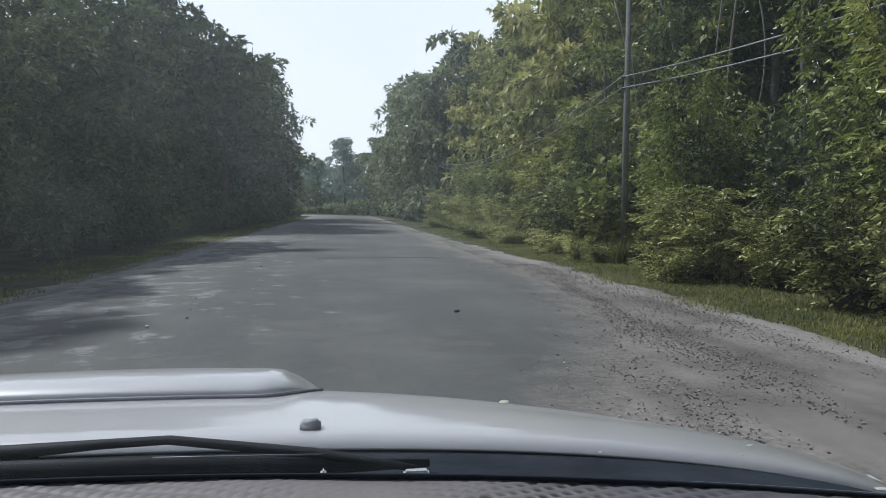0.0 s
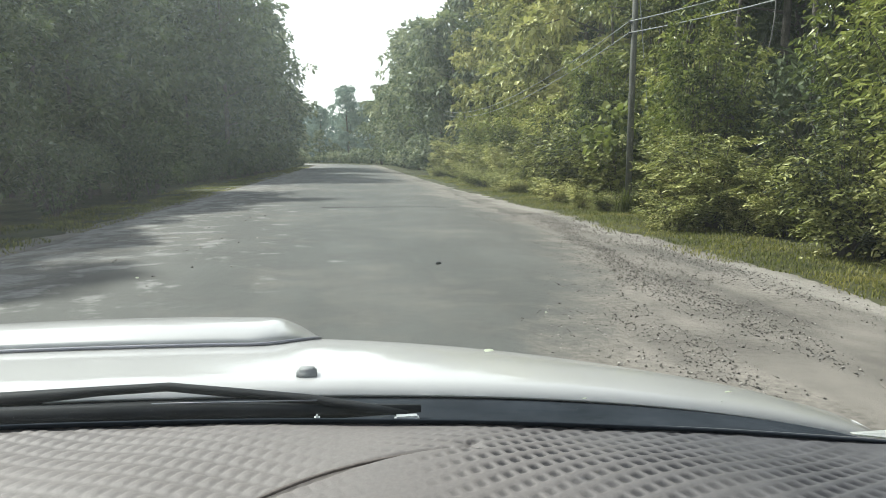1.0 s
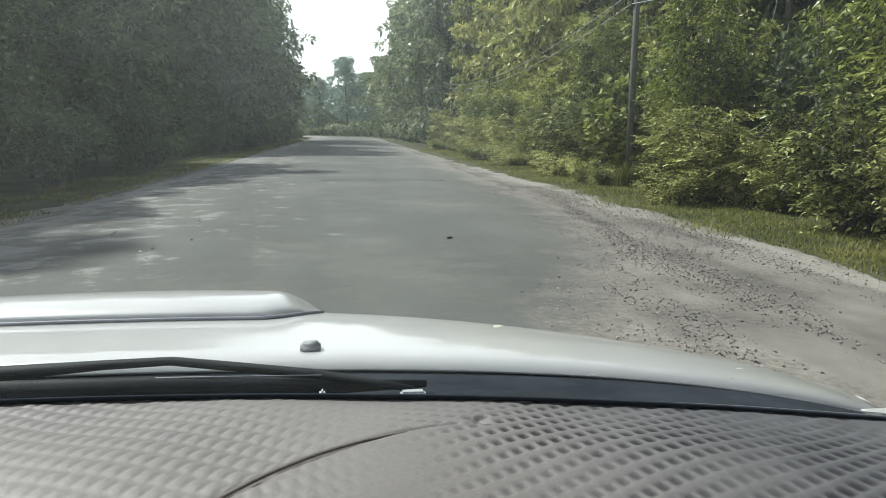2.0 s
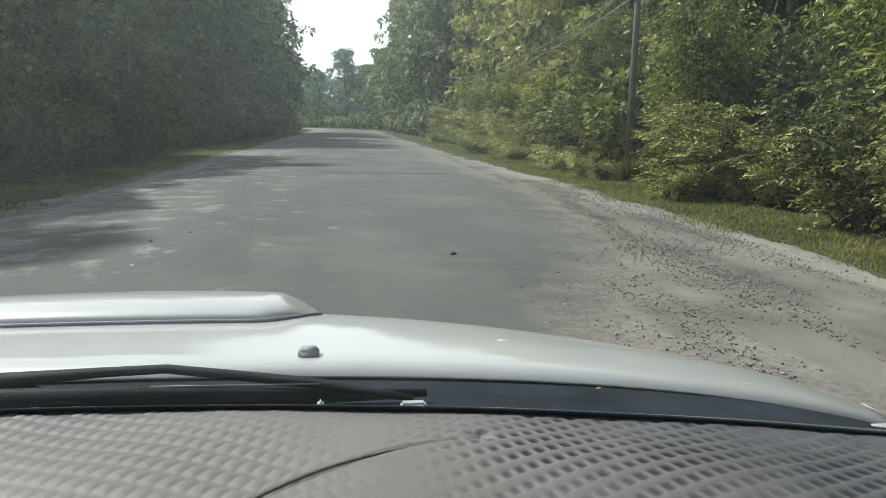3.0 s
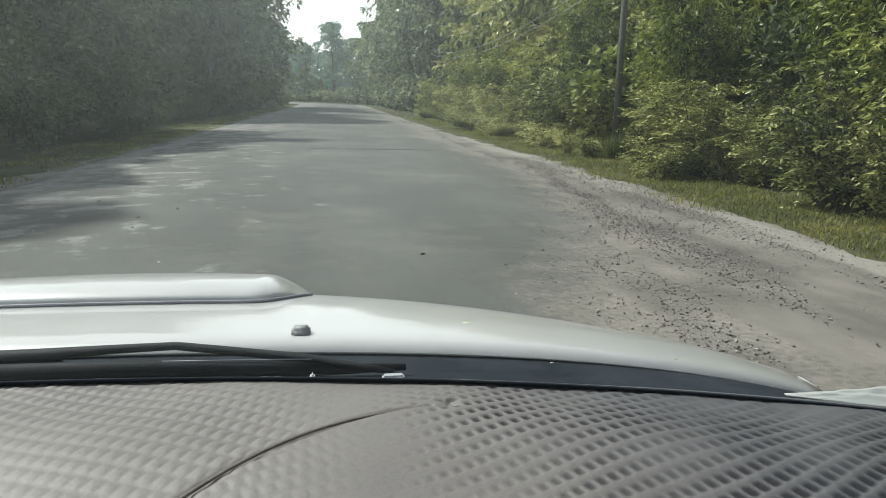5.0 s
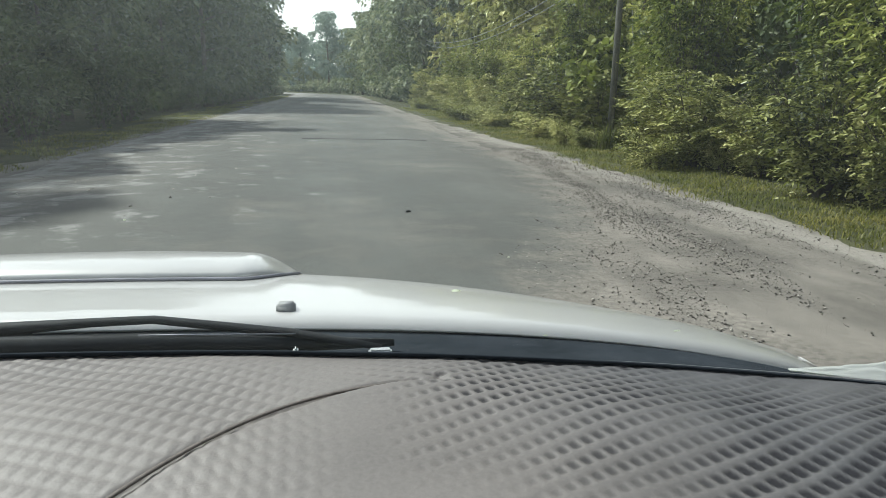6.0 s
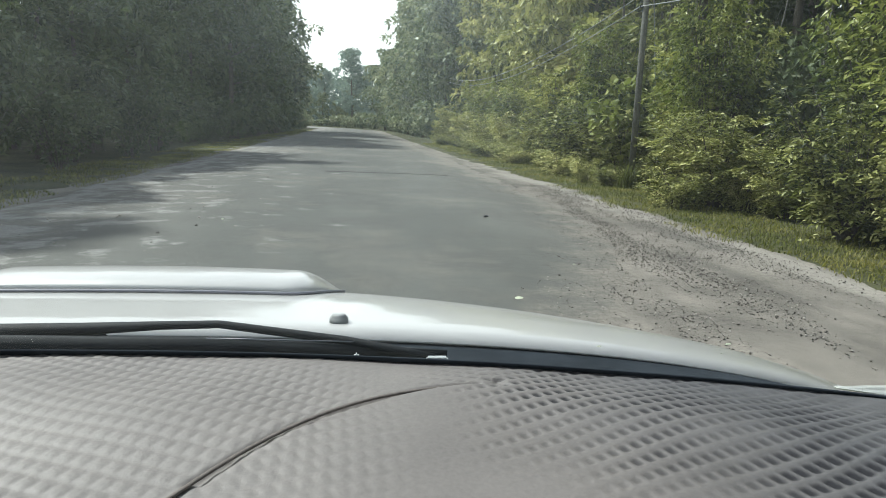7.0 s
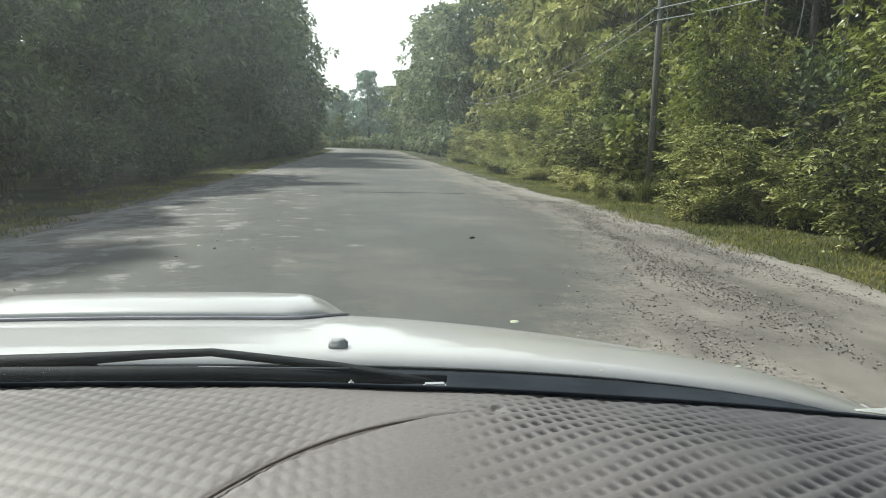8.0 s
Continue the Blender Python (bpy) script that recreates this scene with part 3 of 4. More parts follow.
rnd = random.Random(5)
near_trees = [tree_kind(1, 15, 2.7, 0.06, 44, 84, 0.32, 0.58, leaf_shaded), tree_kind(2, 17, 2.9, 0.08, 46, 84, 0.30, 0.56, leaf_shaded), tree_kind(3, 13, 2.6, 0.05, 40, 84, 0.32, 0.60, leaf_shaded)]
TUFT = (0.13, 0.30)
# The first kind is painted dark for the shaded hollows behind the shrubs.
right_trees = [tree_kind(4, 15, 3.0, 0.36, 40, 170, 0.15, 0.30, leaf_shaded, tuft=TUFT, tilt=0.6), tree_kind(5, 16, 2.8, 0.18, 54, 180, 0.15, 0.30, leaf_mid, tuft=TUFT, tilt=0.6), tree_kind(9, 15, 3.0, 0.14, 60, 100, 0.28, 0.50, leaf_sun, tuft=TUFT, tilt=0.6)]
far_trees = [tree_kind(6, 17, 3.2, 0.05, 62, 50, 0.42, 0.76, leaf_light_haze, tuft=(0.16, 0.36), tilt=0.5), tree_kind(7, 16, 3.0, 0.06, 52, 48, 0.34, 0.6, leaf_shaded)]
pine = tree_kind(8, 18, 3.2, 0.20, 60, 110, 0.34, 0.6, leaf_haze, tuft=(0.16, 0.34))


def stand(xs, y0, y1, step, jitter, low, high):
    """Places in a ragged row along the road."""
    out, y = [], y0
    while y < y1:
        out.append((bend(y) + rnd.uniform(*xs), y + rnd.uniform(-jitter, jitter), rnd.uniform(0, 360), rnd.uniform(low, high), rnd.uniform(0.92, 1.12)))
        y += step
    return out


TREE, CROWN = "tree", ("trunk", "crown")
GAPS = ((32.0, 41.0), (57.5, 64.5))   # where the sun falls between the trees


def gapped(places):
    return [q if not any(a < q[1] < b_ for a, b_ in GAPS) else (q[0] - 0.8, q[1], q[2], q[3] * 0.42, q[4] * 0.75) for q in places]


row = stand((-9.4, -8.2), -7, 5, 3.0, 0.6, 0.38, 0.44) + stand((-9.2, -8.4), 6, 26, 2.2, 0.5, 0.49, 0.53) + stand((-9.4, -7.8), 27, 46, 3.2, 1.0, 0.58, 0.70) + stand((-9.6, -7.7), 47, 62, 3.4, 1.1, 0.85, 1.12)
row = gapped(row)
for k in range(3):
    even = (1.0, 15 / 17, 15 / 13)[k]
    put(near_trees[k], TREE, CROWN, "tall dark green roadside tree leafy to the ground", "tree", "trees beside the road", [(x, y, a, size * even, tall) for x, y, a, size, tall in row[k::3]])
row = stand((-13.0, -11.4), -8, 13, 4.2, 0.8, 0.40, 0.46) + gapped(stand((-13.0, -11.2), 14, 28, 4.0, 1.0, 0.52, 0.60) + stand((-13.0, -11.2), 29, 46, 4.0, 1.0, 0.62, 0.72) + stand((-13.0, -11.2), 47, 62, 4.6, 1.0, 1.0, 1.2))
put(near_trees[1], TREE, CROWN, "tall green tree standing behind the roadside trees", "tree", "trees beside the road", row)
row = stand((11.0, 12.8), -2, 62, 4.2, 1.1, 0.85, 1.15)
row = sorted(row, key=lambda r: r[1] > 27)
near = sum(r[1] <= 27 for r in row)
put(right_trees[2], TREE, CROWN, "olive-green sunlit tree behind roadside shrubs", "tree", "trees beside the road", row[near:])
row = row[:near]
close = [r for r in row if r[1] < 21]
put(right_trees[0], TREE, CROWN, "tall dark green tree with a bare lower trunk behind roadside shrubs", "tree", "trees beside the road", close)
put(right_trees[1], TREE, CROWN, "tall mid-green tree behind sunlit roadside shrubs", "tree", "trees beside the road", [r for r in row if r not in close])
row = stand((13.6, 15.5), -3, 62, 4.2, 1.0, 1.05, 1.25)
put(right_trees[0], TREE, CROWN, "tall green tree deep in the roadside woods", "tree", "trees beside the road", row)
row = stand((-9.2, -7.6), 64, 87, 4.2, 1.0, 0.9, 1.15) + stand((-14, -12), 66, 88, 5, 1.0, 1.0, 1.2)
row = gapped(row)
for k in range(2):
    put(far_trees[1 - k], TREE, CROWN, "distant dark green roadside tree", "tree", "trees beside the road", row[k::2])
row = stand((7.8, 9.4), 62, 124, 4.4, 1.0, 0.85, 1.15) + stand((12, 15), 64, 130, 6, 1.0, 0.95, 1.15)
for k in range(2):
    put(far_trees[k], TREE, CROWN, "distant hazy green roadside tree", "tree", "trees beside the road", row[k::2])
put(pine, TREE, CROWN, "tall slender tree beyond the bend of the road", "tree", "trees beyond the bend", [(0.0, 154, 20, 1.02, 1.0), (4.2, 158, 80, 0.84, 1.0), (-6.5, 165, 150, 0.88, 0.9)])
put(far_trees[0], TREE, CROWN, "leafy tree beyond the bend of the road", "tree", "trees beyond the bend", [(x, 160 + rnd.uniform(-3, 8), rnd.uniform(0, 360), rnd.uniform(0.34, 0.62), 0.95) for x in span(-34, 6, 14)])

hedge = bush_kind(26, 3.0, 2.2, 34, 36, 0.28, 0.52, leaf_light_haze)
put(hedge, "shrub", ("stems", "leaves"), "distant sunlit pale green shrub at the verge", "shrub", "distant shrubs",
    [(0.45 * bend(y) + 7.2 + rnd.uniform(-0.5, 0.6), y, rnd.uniform(0, 360), rnd.uniform(0.3, 1.15), rnd.uniform(0.6, 1.3)) for y in span(60, 150, 34)]
    + [(bend(y) - 7.2 + rnd.uniform(-0.5, 0.4), y, rnd.uniform(0, 360), rnd.uniform(0.6, 1.0), rnd.uniform(0.7, 1.0)) for y in span(74, 136, 16)]
    + [(x, 150 + rnd.uniform(-2, 5) - 0.1 * x, rnd.uniform(0, 360), rnd.uniform(0.5, 0.9), rnd.uniform(0.7, 1.1)) for x in span(-30, 8, 19)])

# woods behind the first rows, too dense to count
rng = np.random.default_rng(77)
n = 2000
side_ = np.where(rng.random(n) < 0.5, -1, 1)
cents = np.stack([side_ * rng.uniform(15, 24, n), rng.uniform(-20, 145, n), rng.uniform(0.5, 17, n) * np.where(side_ < 0, 0.72, 1.0)], 1)
cents[:, 0] += np.array([bend(y) for y in cents[:, 1]]) * (side_ < 0)
m = 420
cents = np.vstack([cents, np.stack([rng.uniform(15.0, 18.5, m), rng.uniform(-6, 44, m), rng.uniform(0.3, 8, m)], 1)])
co, tris = clumps(cents, rng.uniform(1.2, 2.2, n + m), 36, rng, 0.5, 0.9)
tagged(new("far_woods", tri_mesh("far_woods", co, tris, leaf_shaded)), "dense dark green woods behind the roadside trees", "woods", kind="stuff")
n = 1400
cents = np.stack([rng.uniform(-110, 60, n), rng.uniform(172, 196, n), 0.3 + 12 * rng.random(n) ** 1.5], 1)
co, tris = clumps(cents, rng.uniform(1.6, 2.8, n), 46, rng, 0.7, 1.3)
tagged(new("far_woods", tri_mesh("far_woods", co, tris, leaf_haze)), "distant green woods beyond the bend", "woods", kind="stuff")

# hanging vines and slim bare trunks in the shade behind the shrubs
for x, y0, top, low, sway in ((9.0, 15.6, 8.0, 2.4, 0.5), (9.4, 16.8, 8.5, 3.0, -0.4), (9.2, 20.6, 8.2, 2.8, 0.6), (9.6, 13.2, 8.0, 2.6, -0.5), (9.3, 24.0, 8.6, 3.4, 0.4)):
    pts = [(x + sway * math.sin(2.6 * f), y0 + 0.35 * math.sin(4 * f + x), top + (low - top) * f) for f in span(0, 1, 14)]
    tagged(part("vine", tube(pts, [0.022 - 0.010 * f for f in span(0, 1, 14)], 6), vine_skin, None, "pale bare vine hanging in front of shaded woods", True), category="vine", group="hanging vines")
for x, y0, h, lean in ((9.9, 17.6, 9.0, 0.5), (10.2, 14.6, 9.5, -0.3), (10.0, 22.5, 9.0, 0.4), (10.4, 27.0, 9.0, -0.4)):
    pts = [(lean * f * f, 0.2 * math.sin(3 * f), h * f - 0.05) for f in span(0, 1, 10)]
    slim = thing("tree", "slim bare trunk in the shade of the woods", "tree", "slim bare trunks", at=(x, y0, 0))
    part("trunk", tube(pts, [0.075 - 0.04 * f for f in span(0, 1, 10)], 9), bark, slim, smooth=True)

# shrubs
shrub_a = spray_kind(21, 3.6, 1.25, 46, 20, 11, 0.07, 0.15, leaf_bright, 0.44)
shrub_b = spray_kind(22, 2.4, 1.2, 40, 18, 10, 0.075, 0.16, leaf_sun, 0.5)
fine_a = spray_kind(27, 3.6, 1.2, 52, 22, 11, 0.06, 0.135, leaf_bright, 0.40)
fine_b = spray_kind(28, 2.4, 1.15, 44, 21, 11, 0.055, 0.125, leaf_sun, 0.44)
shrub_c = spray_kind(23, 1.2, 0.8, 30, 13, 9, 0.05, 0.105, leaf_sun, 0.44)
shrub_d = bush_kind(24, 2.6, 1.5, 40, 46, 0.13, 0.24, leaf_shaded)
big_leaf = bush_kind(25, 3.0, 1.1, 22, 30, 0.16, 0.30, leaf_bright, 0.85)
STEMS = ("stems", "leaves")
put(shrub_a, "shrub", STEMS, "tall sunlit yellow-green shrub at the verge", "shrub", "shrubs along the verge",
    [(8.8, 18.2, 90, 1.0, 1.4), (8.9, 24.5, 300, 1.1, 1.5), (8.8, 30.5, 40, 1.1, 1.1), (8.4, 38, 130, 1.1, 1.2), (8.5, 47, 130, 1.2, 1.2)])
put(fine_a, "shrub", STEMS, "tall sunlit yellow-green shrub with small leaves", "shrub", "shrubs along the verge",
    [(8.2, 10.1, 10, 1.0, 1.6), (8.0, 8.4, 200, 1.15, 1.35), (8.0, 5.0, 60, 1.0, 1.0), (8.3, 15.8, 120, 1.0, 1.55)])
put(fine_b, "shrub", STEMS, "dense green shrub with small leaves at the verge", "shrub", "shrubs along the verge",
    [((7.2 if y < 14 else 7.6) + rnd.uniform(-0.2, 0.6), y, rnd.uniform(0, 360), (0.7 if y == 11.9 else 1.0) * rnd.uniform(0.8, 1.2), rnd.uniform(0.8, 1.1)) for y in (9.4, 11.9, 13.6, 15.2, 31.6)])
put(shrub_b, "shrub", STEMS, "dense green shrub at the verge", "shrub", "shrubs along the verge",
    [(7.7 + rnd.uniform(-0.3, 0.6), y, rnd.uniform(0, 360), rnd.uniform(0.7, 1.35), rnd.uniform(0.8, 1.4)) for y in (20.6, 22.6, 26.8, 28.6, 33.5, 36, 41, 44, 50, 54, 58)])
put(shrub_c, "shrub", STEMS, "low leafy shrub at the edge of the grass", "shrub", "low shrubs along the verge",
    [(7.0 + rnd.uniform(-0.7, 0.7), y + rnd.uniform(-1.8, 1.8), rnd.uniform(0, 360), rnd.uniform(0.4, 1.2), rnd.uniform(0.6, 1.3)) for y in span(6.5, 60, 24)])
put(shrub_d, "shrub", STEMS, "dark shaded shrub under the trees", "shrub", "shaded shrubs under the trees",
    [(-7.1 + rnd.uniform(-0.5, 0.2), y + rnd.uniform(-0.6, 0.6), rnd.uniform(0, 360), rnd.uniform(0.7, 1.15), rnd.uniform(0.8, 1.2)) for y in span(3, 76, 30) if not 30 < y < 41])
put(shrub_d, "shrub", STEMS, "small dark shrub at the edge of the woods", "shrub", "shaded shrubs under the trees",
    [(-8.1 + rnd.uniform(-0.5, 0.4), y, rnd.uniform(0, 360), rnd.uniform(0.4, 0.65), rnd.uniform(0.8, 1.2)) for y in span(30, 43, 12)])
put(shrub_d, "shrub", STEMS, "dark shaded shrub deep under the trees", "shrub", "shaded shrubs under the trees",
    [(11.0 + rnd.uniform(-1.2, 1.5), y + rnd.uniform(-0.6, 0.6), rnd.uniform(0, 360), rnd.uniform(1.2, 1.7), rnd.uniform(1.0, 1.3)) for y in span(2, 34, 14)])
put(big_leaf, "shrub", STEMS, "bright shrub with large round leaves", "shrub", "large-leaved shrubs",
    [(7.7, 0.8, 30, 1.1, 1.1), (7.9, 20.1, 200, 0.9, 1.25)])


def clump_of_grass(seed, count, low, high, width, lean):
    r = np.random.default_rng(seed)
    p = np.stack([r.normal(0, 0.22, count), r.normal(0, 0.22, count), np.zeros(count)], 1)
    co, tris = blades(p, r, low, high, width, lean, 4)
    return (tri_mesh("blades", co, tris, leaf_grass),)


put(clump_of_grass(31, 150, 0.8, 1.7, 0.028, 0.75), "grass_clump", ("blades",), "tall arching grass between the shrubs", "grass", "tall grass clumps",
    [(7.2 + rnd.uniform(-0.3, 1.0), y + rnd.uniform(-0.5, 0.5), rnd.uniform(0, 360), rnd.uniform(0.4, 0.85), rnd.uniform(0.8, 1.1)) for y in span(6, 34, 16)])
put(clump_of_grass(32, 150, 0.8, 1.7, 0.042, 1.0), "grass_clump", ("blades",), "tall bright reed-like grass beside the shrubs", "grass", "tall grass clumps",
    [(8.1, 11.9, 70, 0.8, 0.9), (7.6, 9.6, 140, 0.6, 0.8), (8.3, 14.9, 200, 0.9, 0.9), (7.4, 7.4, 30, 0.7, 0.9), (8.3, 15.8, 10, 0.9, 1.0), (8.3, 21.8, 50, 0.7, 0.8)])
# short grass of the verges
n = 46000
y = 3 + 50 * rng.random(n) ** 1.5
x = 4.85 + 2.6 * rng.beta(1.5, 1.3, n)
keep = np.array([noise.noise((a * 1.1, b * 0.8, 2)) + 0.6 * noise.noise((a * 4, b * 4, 3)) > 0.40 - 1.1 * (a - 4.85) for a, b in zip(x, y)])
right_ = np.stack([x, y, np.zeros(n)], 1)[keep]
n = 48000
y = 8 + 88 * rng.random(n) ** 1.2
x = -7.2 + 2.35 * rng.beta(1.4, 1.3, n)
keep = np.array([noise.noise((a * 0.8, b * 0.5, 4)) > -0.1 for a, b in zip(x, y)])
left_ = np.stack([x, y, np.zeros(n)], 1)[keep]
co, tris = blades(np.vstack([right_, left_]), rng, 0.03, 0.11, 0.05, 1.4, 2)
tagged(new("verge_grass", tri_mesh("verge_grass", co, tris, leaf_grass)), "short yellow-green grass along the road's verges", "grass", kind="stuff")

# ---- pole and cables ----
POLE = (7.7, 18.9)
pole = thing("utility_pole", "weathered grey utility pole carrying two cables", "utility pole", at=(POLE[0], POLE[1], 0))
part("post", tube([(0, 0, -0.1), (0, 0, 3.5), (0.02, 0, 7.2)], [0.095, 0.085, 0.07], 14), pole_wood, pole, smooth=True)
for z in (5.05, 4.75):
    part("bracket", block((-0.16, -0.03, z - 0.03), (-0.06, 0.03, z + 0.03), 0.006), black_plastic, pole)
part("guy_wire", tube([(0.06, 0, 6.3), (0.9, 0.3, 0.0)], [0.012, 0.012], 6), wire_skin, pole)
for z, sag in ((5.05, 0.95), (4.75, 0.95)):
    pts = []
    for s in span(-1, 1, 41):
        f = abs(s)
        pts.append((POLE[0] - 0.14, POLE[1] + 38 * s, z - 4 * sag * f * (1 - f)))
    tagged(part("cable", tube(pts, [0.013] * 41, 6), wire_skin, None, "thin pale overhead cable sagging between poles", True), category="cable", group="overhead cables")

# ---- the car ----
XC = -0.325                     # the car's middle line
car = thing("pickup_truck", "white pickup truck with a bonnet scoop, standing on the road", "car", at=(XC, 0, 0))


def bonnet_z(u, y):
    """Height of the bonnet's skin at u from the car's middle."""
    d, w = y - 0.85, (abs(u) / 0.8) ** 2
    ahead = max(0.0, d)
    fall = 0.464 * ahead ** 2 if ahead < 0.6 else 0.464 * (0.36 + 1.2 * (ahead - 0.6))
    return 1.1847 + 0.0445 * d - fall + 0.0139 * w - 0.0485 * w * w - 0.2503 * min(ahead, 0.45) * w


def rear_edge(u):
    return 0.800 - 0.18 * u * u + 0.15 * u ** 4


def glass_foot(u):
    return 0.669 - 0.193 * u * u


rows = []
for f in span(0, 1, 40):
    line = []
    for u in span(-0.985, 0.985, 71):
        y = rear_edge(u) + f * (1.98 - 0.09 * u * u - rear_edge(u))
        z = bonnet_z(u, y) - (0.003 if f == 0 else 0) + 0.003 * math.exp(-((f - 0.03) / 0.02) ** 2)
        line.append((u, y, z))
    rows.append(line)
part("bonnet", sheet(rows, thick=0.003), paint, car, "glossy white bonnet", True)
for s in (-1, 1):
    rows = []
    for y in span(0.79, 1.89, 38):
        line = []
        z = bonnet_z(0.985, y)
        line += [(s * (0.985 + 0.045 * math.sin(a)), y, z - 0.045 * (1 - math.cos(a)) - 0.012 * math.sin(a)) for a in span(0.06, 1.57, 9)]
        line += [(s * 1.036, y, z - 0.2), (s * 1.02, y, 0.62)]
        rows.append(line)
    part("fender", sheet(rows, thick=0.008), paint, car, "glossy white front fender", True)
rows = [[(u, 1.985 - 0.10 * u * u + 0.05 * math.sin(math.pi * (z - 0.45) / 0.45), z) for u in span(-1.0, 1.0, 19)] for z in span(0.42, 0.72, 9)]
part("front_panel", sheet(rows, thick=0.03), paint, car, smooth=True)

# scoop on the bonnet: a low rounded bulge, steep behind, with a mouth in front
rows = []
for f in span(0, 1, 26):
    line = []
    for g in span(-1, 1, 49):
        u = 0.286 * g
        rear = 1.004 + 0.113 * max(0.0, (abs(g) - 0.70) / 0.30) ** 2
        y = rear + (1.62 - rear) * f ** 1.4
        up = min(1.0, f / 0.32)
        lift = math.sin(up * math.pi / 2) ** 0.8 if f > 0 else 0
        side = 1 - max(0.0, (abs(g) - 0.76) / 0.24) ** 1.5
        h = 0.004 + (0.0255 + 0.010 * f) * lift
        line.append((u, y, bonnet_z(u, y) + max(0.002, h * side)))
    rows.append(line)
scoop = part("bonnet_scoop", sheet(rows, thick=0.006), paint, car, "raised white air scoop on the bonnet", True)
pts = []
for g in span(-1, 1, 61):
    y = 1.004 + 0.113 * max(0.0, (abs(g) - 0.70) / 0.30) ** 2
    pts.append((0.286 * g, y - 0.004, bonnet_z(0.286 * g, y) + 0.003))
part("seal", tube(pts, [0.0024] * 61, 6), grey_seal, scoop, "grey rubber seal under the scoop", True)

# washer nozzles
for u in (-0.282, 0.282):
    bm = block((u - 0.0115, 0.825, bonnet_z(u, 0.83) - 0.004), (u + 0.0115, 0.845, bonnet_z(u, 0.83) + 0.0105), 0.003)
    part("washer_nozzle", bm, grey_plastic, car, "small grey washer nozzle", True)

# cowl below the glass
rows = []
for f in span(0, 1, 12):
    line = []
    for u in span(-0.97, 0.97, 79):
        a, b = glass_foot(u) - 0.01, rear_edge(u) + 0.05
        y = a + (b - a) * f
        z0 = 1.198 - 0.010 * (abs(u) / 0.8) ** 4
        z1 = bonnet_z(u, rear_edge(u)) - 0.009
        line.append((u, y, z0 + (z1 - z0) * f ** 0.7 - 0.004 * math.sin(math.pi * f)))
    rows.append(line)
cowl = part("cowl", sheet(rows, thick=0.005), black_plastic, car, "black plastic cowl under the windscreen", True)

# windscreen
def pane(u, f):
    """A point of the windscreen: f from its foot to its top."""
    a = Vector((u, glass_foot(u) + 0.004, 1.196 - 0.006 * (abs(u) / 0.8) ** 4))
    b = Vector((u * 0.86, -0.12 - 0.10 * u * u, 1.735 - 0.03 * u * u))
    p = a.lerp(b, f)
    p.z += 0.05 * math.sin(math.pi * f)
    return p


rows = [[tuple(pane(u, f)) for u in span(-0.88, 0.88, 37)] for f in span(0, 1, 17)]
screen = part("windscreen", sheet(rows, thick=0.005), glass, car, "dusty curved windscreen", True)
screen.visible_shadow = False
rows = [[tuple(pane(u, f) + Vector((0, -0.004, -0.006))) for u in span(-0.88, 0.88, 55)] for f in span(0, 0.035, 3)]
part("glass_border", sheet(rows, thick=0.002), black_plastic, screen, "black edge band of the windscreen", True)


def on_pane(x, y, z):
    """Where the windscreen meets the line from the eye through a point."""
    eye = Vector((-XC, 0, 1.45))
    way = Vector((x - XC, y, z)) - eye

    def over(k):
        p, lo, hi = eye + way * k, 0.0, 1.0
        for _ in range(30):
            f = (lo + hi) / 2
            lo, hi = (f, hi) if pane(p.x, f).y > p.y else (lo, f)
        return pane(p.x, lo).z - p.z, lo

    a, b = 0.3, 1.6
    for _ in range(40):
        m = (a + b) / 2
        a, b = (m, b) if over(m)[0] > 0 else (a, m)
    return pane((eye + way * a).x, over(a)[1])


def fleck(x, y, z, wide, high, material, label):
    c = on_pane(x, y, z) + Vector((0, 0.0008, 0.0012))
    bm = bmesh.new()
    bmesh.ops.create_icosphere(bm, subdivisions=2, radius=1.0)
    r = random.Random(int(1000 * x))
    for v in bm.verts:
        v.co *= 1 + 0.3 * noise.noise(v.co * 1.7 + Vector((x * 40, 0, 0)))
        v.co = Vector((v.co.x * wide, v.co.y * 0.0007, v.co.z * high))
    bmesh.ops.delete(bm, geom=[v for v in bm.verts if v.co.y < -0.0001], context="VERTS")   # flat against the glass
    bmesh.ops.transform(bm, matrix=Matrix.Translation(c) @ pose(0, 0, 0, 54, 0, r.uniform(-8, 8)), verts=bm.verts)
    part("fleck", bm, material, screen, label, True)


fleck(0.068, 0.4, 1.380, 0.0020, 0.0014, rubber, "small dark speck stuck on the glass")
for x, z, s in ((0.089, 1.332, 0.0035), (0.232, 1.302, 0.0028), (-0.095, 1.376, 0.0010), (0.126, 1.352, 0.0009), (0.142, 1.302, 0.0022), (0.159, 1.302, 0.0010), (0.227, 1.296, 0.0010)):
    fleck(x, 0.4, z, s, s * 0.8, droplet, "pale dried droplet on the glass")

# wipers
arm_pts = [(-0.34, 0.72, 1.203), (-0.10, 0.72, 1.206), (0.02, 0.715, 1.2120), (0.10, 0.712, 1.2170), (0.16, 0.71, 1.2192), (0.22, 0.708, 1.2118), (0.29, 0.70, 1.205), (0.34, 0.69, 1.199), (0.385, 0.675, 1.195)]


